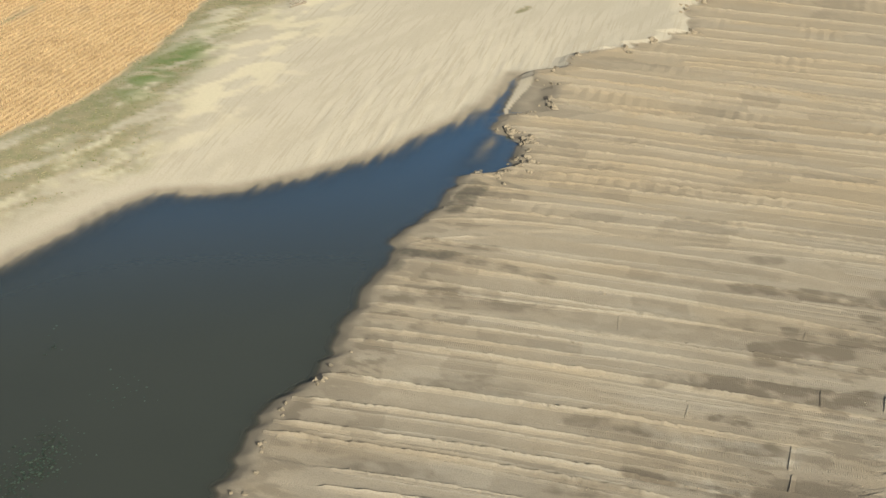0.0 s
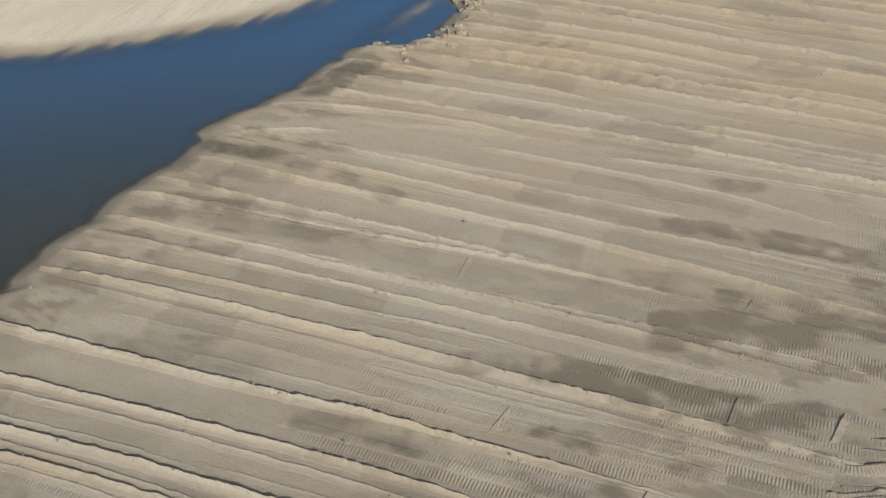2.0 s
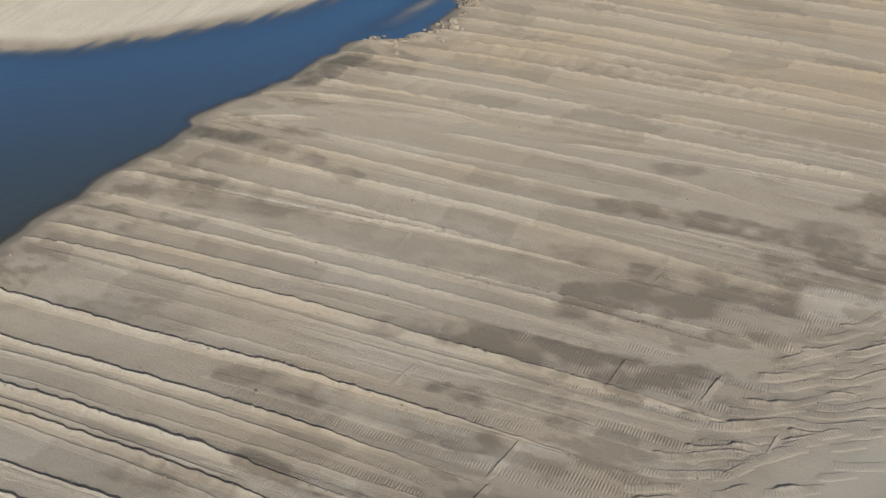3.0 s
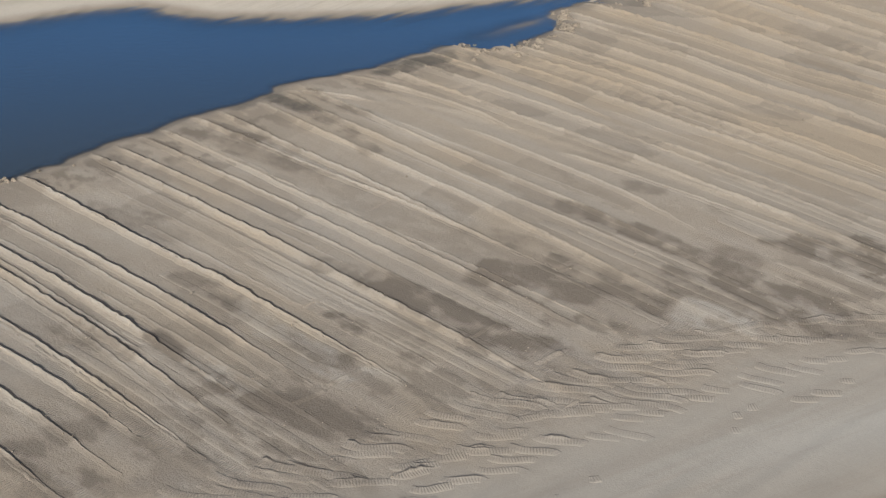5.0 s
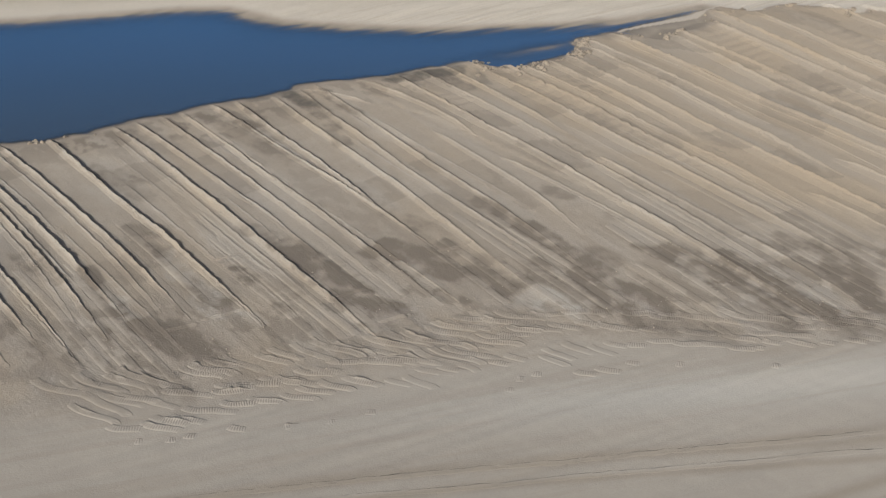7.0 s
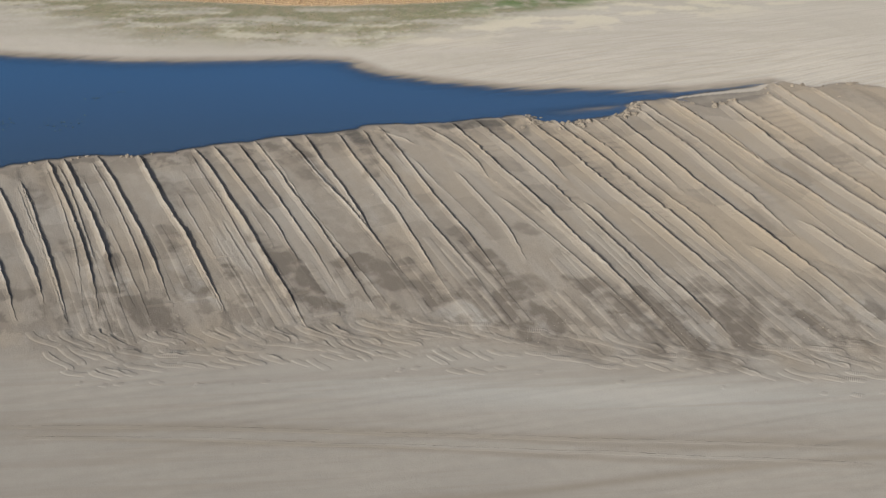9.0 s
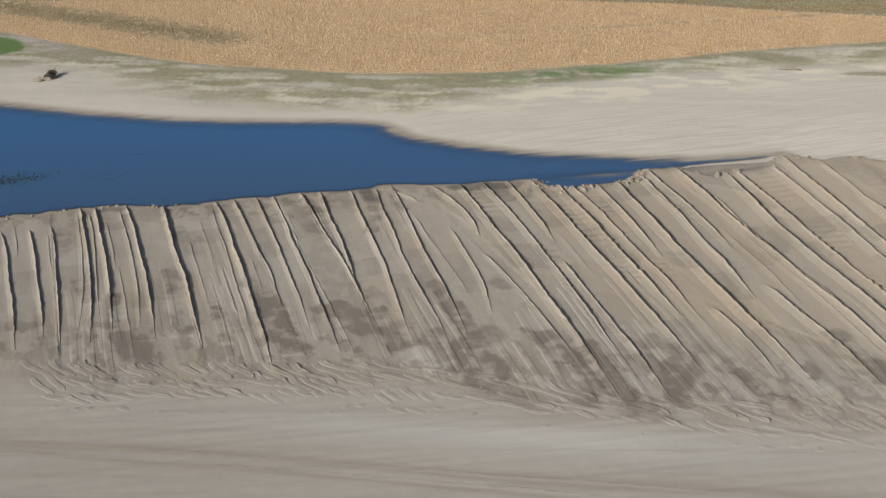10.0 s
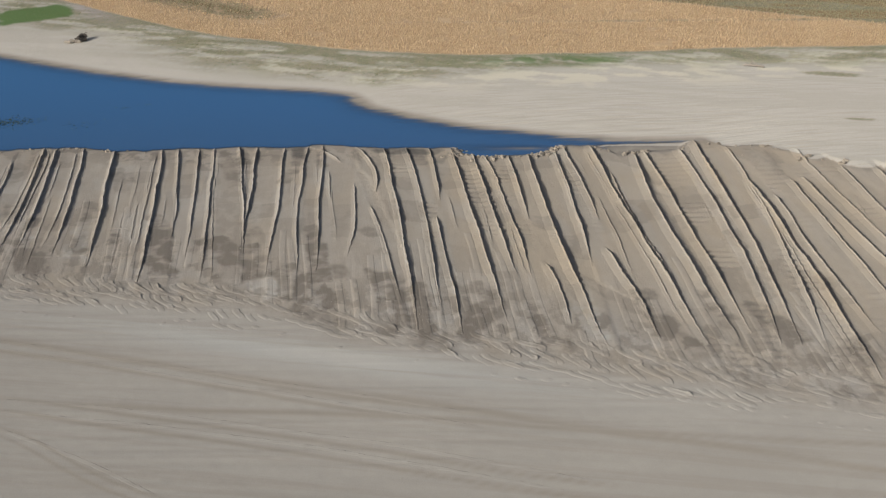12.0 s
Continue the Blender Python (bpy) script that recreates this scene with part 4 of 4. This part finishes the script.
def print_mesh(name, verts, quads, dry):
    mesh = bpy.data.meshes.new(name)
    mesh.vertices.add(len(verts))
    mesh.vertices.foreach_set("co", verts.astype(np.float32).ravel())
    mesh.loops.add(quads.size)
    mesh.loops.foreach_set("vertex_index", quads.ravel().astype(np.int32))
    mesh.polygons.add(len(quads))
    mesh.polygons.foreach_set("loop_start", np.arange(0, quads.size, 4, dtype=np.int32))
    mesh.update()
    mesh.validate()
    lay_on(mesh)
    # the cleats' ribs: drier tops, painted paler to look lit; pressed soil is greyer
    for layer_name, add in (("pale", dry), ("grey", 0.25 + 0 * dry)):
        held = np.empty(len(verts), np.float32)
        mesh.attributes[layer_name].data.foreach_get("value", held)
        mesh.attributes[layer_name].data.foreach_set("value", np.maximum(held, add).astype(np.float32))
    mesh.attributes["tread"].data.foreach_set("value", np.zeros(len(verts), np.float32))
    mesh.materials.append(SOIL)
    return new(name, mesh)


FAINT = []


def track_print(single, *shape):
    strip = track_strip(*shape)
    if not single:
        FAINT.append(strip)
        return
    tagged(print_mesh("crawler_track_print", *strip), "ribbed print of a crawler track pressed into sand", "track print", "crawler track prints at the foot of the bank")


def turning_prints():
    """Where the crawlers backed off the bank and swung round, print beside print."""
    spots = random.Random(5)
    for row, (low, high, gap) in enumerate(((1.0, 4.0, 0.9), (-1.5, 1.5, 0.8), (-4.5, -1.0, 0.9), (-7.0, -4.5, 1.5))):
        x, k = -31.0, 0
        while x < 54:
            # neighbours swing alike
            a, b, d = (float(grain(np.array(x), np.array(0.0), 5.0, 300 + 7 * row + n, 2)) for n in range(3))
            y = float(foot_line(np.array(x))) + low + (high - low) * (0.7 * a + 0.3 * spots.random())
            length = (1.2 + 3.6 * b + spots.uniform(0, 1.5)) * (1.0, 0.9, 0.65, 0.4)[row]
            heading, swing, hook = -1.75 + spots.uniform(-0.1, 0.1), 0.3 + 0.95 * d + spots.uniform(-0.1, 0.1), -0.5 - 1.2 * a
            s = np.linspace(0, 1, 40)
            angle = heading + swing * ramp(s, 0.05, 0.5) + hook * ramp(s, 0.65, 1.0)
            px, py = x + np.cumsum(np.cos(angle)) * length / 40, y + np.cumsum(np.sin(angle)) * length / 40
            track_print(k % 2 == 0 or row == 3, px, py, spots.uniform(0.46, 0.58), spots.uniform(0.018, 0.028), spots.choice((0.02, 0.04, 0.07, 0.10)), spots.randrange(9999))
            x, k = x + gap * spots.uniform(0.5, 1.5), k + 1


def strip_prints():
    """Straight prints, two and two, that run down the bank between the windrows."""
    spots = random.Random(9)
    for k in range(44):
        x, length = spots.uniform(-27, 40), spots.uniform(5, 16)
        foot, edge = float(foot_line(np.array(x))), float(np.interp(x, BANK_X, BANK_Y))
        y = min(foot + length + spots.uniform(-1, 9), edge - 2)
        s = np.linspace(0, length, 20)
        for side in (0.0, 1.3):
            track_print(k % 4 == 0, x + side - 0.21 * s + 0.08 * np.sin(s * 0.4 + x), y - s + 0.3 * side, 0.55, spots.uniform(0.010, 0.022), 0.0, spots.randrange(9999))


def faint_prints():
    """The older, overrun prints in one sheet."""
    counts = np.cumsum([0] + [len(v) for v, q, d in FAINT])
    verts, dry = np.concatenate([v for v, q, d in FAINT]), np.concatenate([d for v, q, d in FAINT])
    quads = np.concatenate([q + n for (v, q, d), n in zip(FAINT, counts)])
    tagged(print_mesh("overrun_track_prints", verts, quads, dry), "overrun ribbed track prints in pale sandy soil", "track prints", kind="stuff")


def soil_crumbs():
    """Crumbs of soil that rolled along the lips of the windrows."""
    at = np.concatenate(CRUMBS)
    at = at[rng.uniform(size=len(at)) < 0.12 * grain(at[:, 0], at[:, 1], 2.5, 91, 2) ** 1.5]
    x = rng.uniform(-30, 52, 2600)
    y = foot_line(x) + rng.normal(3.0, 3.0, 2600)
    keep = grain(x, y, 2.0, 92, 3) > 0.56
    x, y = x[keep], y[keep]
    at = np.concatenate([at + rng.normal(0, 0.10, at.shape) * (1, 1, 0.1), np.stack([x, y, ground_height(x, y) + 0.02], -1)])
    n = len(at)
    size = 0.015 + 0.04 * rng.uniform(size=n) ** 3
    star = np.array(((1, 0, 0), (0, 1, 0), (-1, 0, 0), (0, -1, 0), (0, 0, 1), (0, 0, -0.6)), float)
    verts = at[:, None, :] + star[None] * size[:, None, None] * rng.uniform(0.6, 1.3, (n, 6, 1))
    bulk("soil_crumbs", verts, [[0, 1, 4], [1, 2, 4], [2, 3, 4], [3, 0, 4], [1, 0, 5], [2, 1, 5], [3, 2, 5], [0, 3, 5]], [HEAP], "small crumbs of sandy soil along the ridges", "soil crumbs")


def low_line(x0, y0, x1, y1, x2, y2, high, wide, seed):
    """A faint wheel rut's edge on the flat."""
    ob = windrow(x0, y0, x1, y1, x2, y2, high, wide, seed)
    CRUMBS.pop()
    ob.name = ob.data.name = "wheel_rut"
    return tagged(ob, "faint line of a wheel rut on flat sand", "wheel rut", "wheel ruts on the flat")


# ---- single things ----
def lump(name, seed, size, squash, mats):
    """An uneven clod or stone, flat underneath."""
    bm = bmesh.new()
    bmesh.ops.create_icosphere(bm, subdivisions=2, radius=1.0)
    for v in bm.verts:
        d = v.co.normalized()
        k = 0.72 + 0.5 * noise.noise(d * 1.3 + Vector((seed, 0, 0))) + 0.28 * noise.noise(d * 3.4 + Vector((0, seed, 0)))
        v.co = Vector((d.x * k, d.y * k * 0.8, max(d.z * k * squash, -0.25))) * size
    mesh = bpy.data.meshes.new(name)
    bm.to_mesh(mesh)
    bm.free()
    mesh.materials.append(mats)
    return mesh


CLODS = [lump("soil_clod", 3.1 * k + 1, 1.0, 0.75, HEAP) for k in range(7)]


def clod(x, y, size, spin, k, lift=0.0):
    ob = new("soil_clod", CLODS[k % 7])
    z = float(ground_height(np.array(x), np.array(y)))
    ob.matrix_world = pose(x, y, max(z, -0.05) + 0.12 * size + lift, 0, 0, spin) @ Matrix.Diagonal((size, size * (0.7 + 0.1 * (k % 5)), size, 1))
    return tagged(ob, "crumbly clod of sandy soil at the bank's broken edge", "clod", "clods along the bank's edge")


def bank_clods():
    spots = random.Random(21)
    for low, high, n, spread in ((18, 28.5, 44, 0.4), (30.5, 34.5, 14, 0.5), (38.5, 41, 10, 0.5), (43, 50, 5, 0.4), (52, 57, 5, 0.5), (60, 66, 5, 0.6), (-20, -10, 12, 0.3), (-27, -20, 8, 0.3)):
        for _ in range(n):
            x = spots.uniform(low, high)
            y = float(crest_line(np.array(x))) + spots.gauss(-0.1, spread)
            clod(x, y, spots.uniform(0.08, 0.24), spots.uniform(0, 360), spots.randrange(50))
    # broken lumps where the edge has slumped
    for cx, cy, n, spread in ((48.5, -20.6, 7, 0.5), (43.0, -13.9, 8, 0.5), (46.9, -16.2, 5, 0.4), (34.4, -13.2, 9, 0.6), (27.6, -9.6, 9, 0.6), (25.4, -10.9, 8, 0.7), (20.5, -10.1, 8, 0.8), (51.0, -23.4, 4, 0.4), (54.4, -27.2, 5, 0.5), (63.0, -27.8, 5, 0.6), (65.2, -29.5, 5, 0.7), (17.6, -8.6, 8, 0.5)):
        for _ in range(n):
            clod(cx + spots.gauss(0, spread), cy + spots.gauss(0, 0.5 * spread), spots.uniform(0.16, 0.42), spots.uniform(0, 360), spots.randrange(50))
    # scattered over the strips
    for _ in range(26):
        x = spots.uniform(-28, 50)
        y = float(np.interp(x, BANK_X, BANK_Y)) - spots.uniform(1, 34)
        clod(x, y, spots.uniform(0.05, 0.12), spots.uniform(0, 360), spots.randrange(50))


STONE = lump("stone", 44.0, 1.0, 0.6, None)


def stone_material():
    mat, nodes, links, shader = material("pale_stone")
    where = nodes.new("ShaderNodeTexCoord").outputs["Object"]
    mid = noise_node(nodes, links, where, 3.0, 6)
    links.new(blend(nodes, links, fit_range(nodes, links, mid, 0.3, 0.7), (0.15, 0.13, 0.105), (0.34, 0.30, 0.25)), shader.inputs["Base Color"])
    shader.inputs["Roughness"].default_value = 0.85
    links.new(bump(nodes, links, mid, 0.6, 0.1), shader.inputs["Normal"])
    return mat


STONE.materials[0] = stone_material()


def stones():
    for x, y, size, spin in ((18.1, -6.75, 0.40, 10), (18.5, -6.6, 0.30, 70), (18.8, -6.85, 0.36, 140), (18.4, -7.1, 0.26, 200), (19.2, -7.15, 0.22, 40), (17.8, -6.9, 0.24, 300)):
        ob = new("stone", STONE)
        ob.matrix_world = pose(x, y, max(-0.05, float(ground_height(np.array(x), np.array(y)))) + 0.02, 0, 0, spin) @ Matrix.Diagonal((size, size, size * 0.9, 1))
        tagged(ob, "pale weathered stone lying in the shallow water", "stone", "stones at the water's edge")


def bark_material(name, dark, light):
    mat, nodes, links, shader = material(name)
    where = nodes.new("ShaderNodeTexCoord").outputs["Object"]
    mid = noise_node(nodes, links, where, 6.0, 6)
    links.new(blend(nodes, links, mid, dark, light), shader.inputs["Base Color"])
    shader.inputs["Roughness"].default_value = 0.9
    links.new(bump(nodes, links, mid, 0.7, 0.05), shader.inputs["Normal"])
    return mat


BARK, DEADWOOD = bark_material("dark_bark", (0.035, 0.028, 0.022), (0.11, 0.09, 0.07)), bark_material("bleached_wood", (0.26, 0.21, 0.16), (0.46, 0.40, 0.33))


def stick(bm, a, b, r0, r1, sides=5):
    """A tapered stick from a to b."""
    a, b = Vector(a), Vector(b)
    turn = (b - a).to_track_quat("Z", "Y").to_matrix()
    rings = []
    for centre, r in ((a, r0), ((a + b) / 2 + turn @ Vector((r0, r0 * 0.6, 0)), (r0 + r1) / 2), (b, r1)):
        rings.append([bm.verts.new(centre + turn @ Vector((math.cos(6.2832 * k / sides) * r, math.sin(6.2832 * k / sides) * r, 0))) for k in range(sides)])
    for low, high in zip(rings, rings[1:]):
        for k in range(sides):
            bm.faces.new((low[k], low[(k + 1) % sides], high[(k + 1) % sides], high[k]))
    bm.faces.new(rings[0][::-1])
    bm.faces.new(rings[-1])


def part(name, bm, mat, parent, label=""):
    mesh = bpy.data.meshes.new(name)
    bm.to_mesh(mesh)
    bm.free()
    mesh.materials.append(mat)
    ob = new(name, mesh)
    ob.parent = parent
    return tagged(ob, label)


def brush_heap(x, y):
    """A grubbed-out root stump with its twigs and a heap of earth, on the far shore."""
    heap = new("uprooted_stump")
    heap.location = (x, y, float(ground_height(np.array(x), np.array(y))))
    tagged(heap, "dark uprooted stump with tangled roots beside heaped earth", "stump")
    spots = random.Random(3)
    bm = bmesh.new()
    stick(bm, (0.2, 0, 0.3), (1.15, 0.15, 0.62), 0.34, 0.20, 9)
    part("trunk", bm, BARK, heap, "dark broken trunk")
    for k in range(26):
        bm = bmesh.new()
        start = Vector((spots.uniform(0.0, 0.7), spots.uniform(-0.3, 0.3), spots.uniform(0.25, 0.6)))
        for _ in range(3):
            end = start + Vector((spots.uniform(-0.25, 0.35), spots.uniform(-0.35, 0.35), spots.uniform(-0.12, 0.2)))
            end.z = max(end.z, 0.2)
            stick(bm, start, end, 0.06, 0.03)
            start = end
        part("root", bm, BARK, heap)
    for k in range(7):
        core = new("root_mass", lump("root_mass", 80 + k, spots.uniform(0.35, 0.5), 0.8, BARK))
        core.parent = heap
        core.location = (spots.uniform(0.0, 0.8), spots.uniform(-0.35, 0.35), 0.2)
    for k in range(16):
        mound = new("earth_lump", lump("earth_lump", 60 + k, spots.uniform(0.25, 0.5), 0.7, HEAP))
        mound.parent = heap
        mound.location = (spots.uniform(-1.5, 0.3), spots.uniform(-0.7, 0.4), 0.05)


def driftwood(x, y, spin):
    wood = new("fallen_branch")
    wood.matrix_world = pose(x, y, float(ground_height(np.array(x), np.array(y))) + 0.08, 0, 0, spin)
    tagged(wood, "bleached fallen branch lying on sandy ground", "branch")
    bm = bmesh.new()
    stick(bm, (-1.2, 0, 0.05), (0, 0.1, 0.16), 0.13, 0.10)
    stick(bm, (0, 0.1, 0.16), (1.2, -0.1, 0.1), 0.10, 0.06)
    part("limb", bm, DEADWOOD, wood)
    spots = random.Random(int(x))
    for k in range(7):
        bm = bmesh.new()
        start = Vector((spots.uniform(-0.9, 1.0), 0.05, 0.12))
        for _ in range(2):
            end = start + Vector((spots.uniform(-0.2, 0.5), spots.uniform(-0.6, 0.6), spots.uniform(0.0, 0.45)))
            stick(bm, start, end, 0.045, 0.02)
            start = end
        part("twig", bm, DEADWOOD, wood)


def blade_step(x0, y0, x1, y1, high, seed):
    """A short step across a strip where the blade was set down."""
    n = max(6, int(math.hypot(x1 - x0, y1 - y0) / 0.12))
    t = np.linspace(0, 1, n)
    px, py = x0 + (x1 - x0) * t + 0.06 * (grain(t * 9, 0 * t, 1.0, seed) - 0.5), y0 + (y1 - y0) * t
    length = math.hypot(x1 - x0, y1 - y0)
    nx, ny = (y1 - y0) / length, -(x1 - x0) / length
    across = np.array([-0.10, -0.03, 0.0, 0.12, 0.45])
    shape = np.array([0.0, 0.6, 1.0, 0.5, 0.0])
    X, Y = px[:, None] + nx * across, py[:, None] + ny * across
    body = (0.6 + 0.6 * grain(t * length, 0 * t, 0.5, seed + 1))[:, None] * (ramp(t, 0, 0.1) * (1 - ramp(t, 0.9, 1)))[:, None]
    Z = ground_height(X, Y) + high * shape * body - 0.04 * (shape == 0)
    index = np.arange(X.size).reshape(X.shape)
    quads = np.stack([index[:-1, :-1], index[1:, :-1], index[1:, 1:], index[:-1, 1:]], -1).reshape(-1, 4)
    mesh = bpy.data.meshes.new("blade_mark")
    mesh.from_pydata(np.stack([X, Y, Z], -1).reshape(-1, 3).tolist(), [], quads.tolist())
    lay_on(mesh)
    mesh.materials.append(SOIL)
    return tagged(new("blade_mark", mesh), "short step across a strip where a blade was set down", "blade mark", "blade marks on the bank")


stubble_field()
grass_belt()
water_weed()
turning_prints()
strip_prints()
faint_prints()
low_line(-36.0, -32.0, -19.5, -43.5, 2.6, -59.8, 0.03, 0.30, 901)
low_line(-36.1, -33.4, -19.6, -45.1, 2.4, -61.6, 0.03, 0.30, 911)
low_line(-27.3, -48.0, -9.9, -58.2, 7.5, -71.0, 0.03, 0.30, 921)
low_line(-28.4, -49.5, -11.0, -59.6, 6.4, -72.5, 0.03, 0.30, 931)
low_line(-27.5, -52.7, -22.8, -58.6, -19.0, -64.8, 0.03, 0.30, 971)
bank_clods()
stones()
brush_heap(-12.9, 46.0)
driftwood(58.8, 9.8, 150)
for x0, y0, x1, y1, high in ((-14.7, -29.1, -12.6, -29.7, 0.26), (-14.4, -25.6, -12.5, -26.0, 0.16), (-16.6, -17.7, -14.8, -18.2, 0.16), (-21.4, -22.5, -18.7, -23.2, 0.2), (-23.6, -22.1, -21.6, -22.7, 0.2), (-17.5, -31.7, -16.2, -32.0, 0.16), (17.1, -11.4, 19.1, -11.9, 0.14), (8.6, -7.0, 10.1, -8.2, 0.16), (-6.5, -15.0, -4.5, -15.2, 0.1), (-6.4, -26.2, -5.4, -26.5, 0.14), (-11.2, -7.2, -9.8, -7.4, 0.12)):
    blade_step(x0, y0, x1, y1, 0.28 * high, int(100 * abs(x0)))


def fine_lines():
    """Thin spill lines beside and between the windrows."""
    spots = random.Random(31)
    for k in range(34):
        x = spots.uniform(-29, 62)
        edge = float(np.interp(x, BANK_X, BANK_Y))
        start, length = spots.uniform(0.2, 16), spots.uniform(5, 20)
        slant = np.interp(x, (-30, 10, 45), (0.20, 0.21, 0.23)) + spots.uniform(-0.02, 0.02)
        y = edge - start
        x = x - slant * start
        windrow(x, y, x - slant * length * 0.5, y - length * 0.5, x - slant * length, y - length, spots.uniform(0.05, 0.13), spots.uniform(0.09, 0.16), 3000 + 11 * k)


fine_lines()
for line in RIDGES:
    windrow(*line)
    # a thin second lip where the blade's corner spilled
    if line[8] in (100, 107, 114, 128, 317, 366):
        shift, seed = 0.45 + 0.35 * (line[8] % 5) / 5, line[8] + 5000
        windrow(line[0] - shift, line[1] - 0.6, line[2] - 1.15 * shift, line[3], line[4] - shift, line[5] + 1.5, 0.34 * line[6], 0.14, seed)
soil_crumbs()
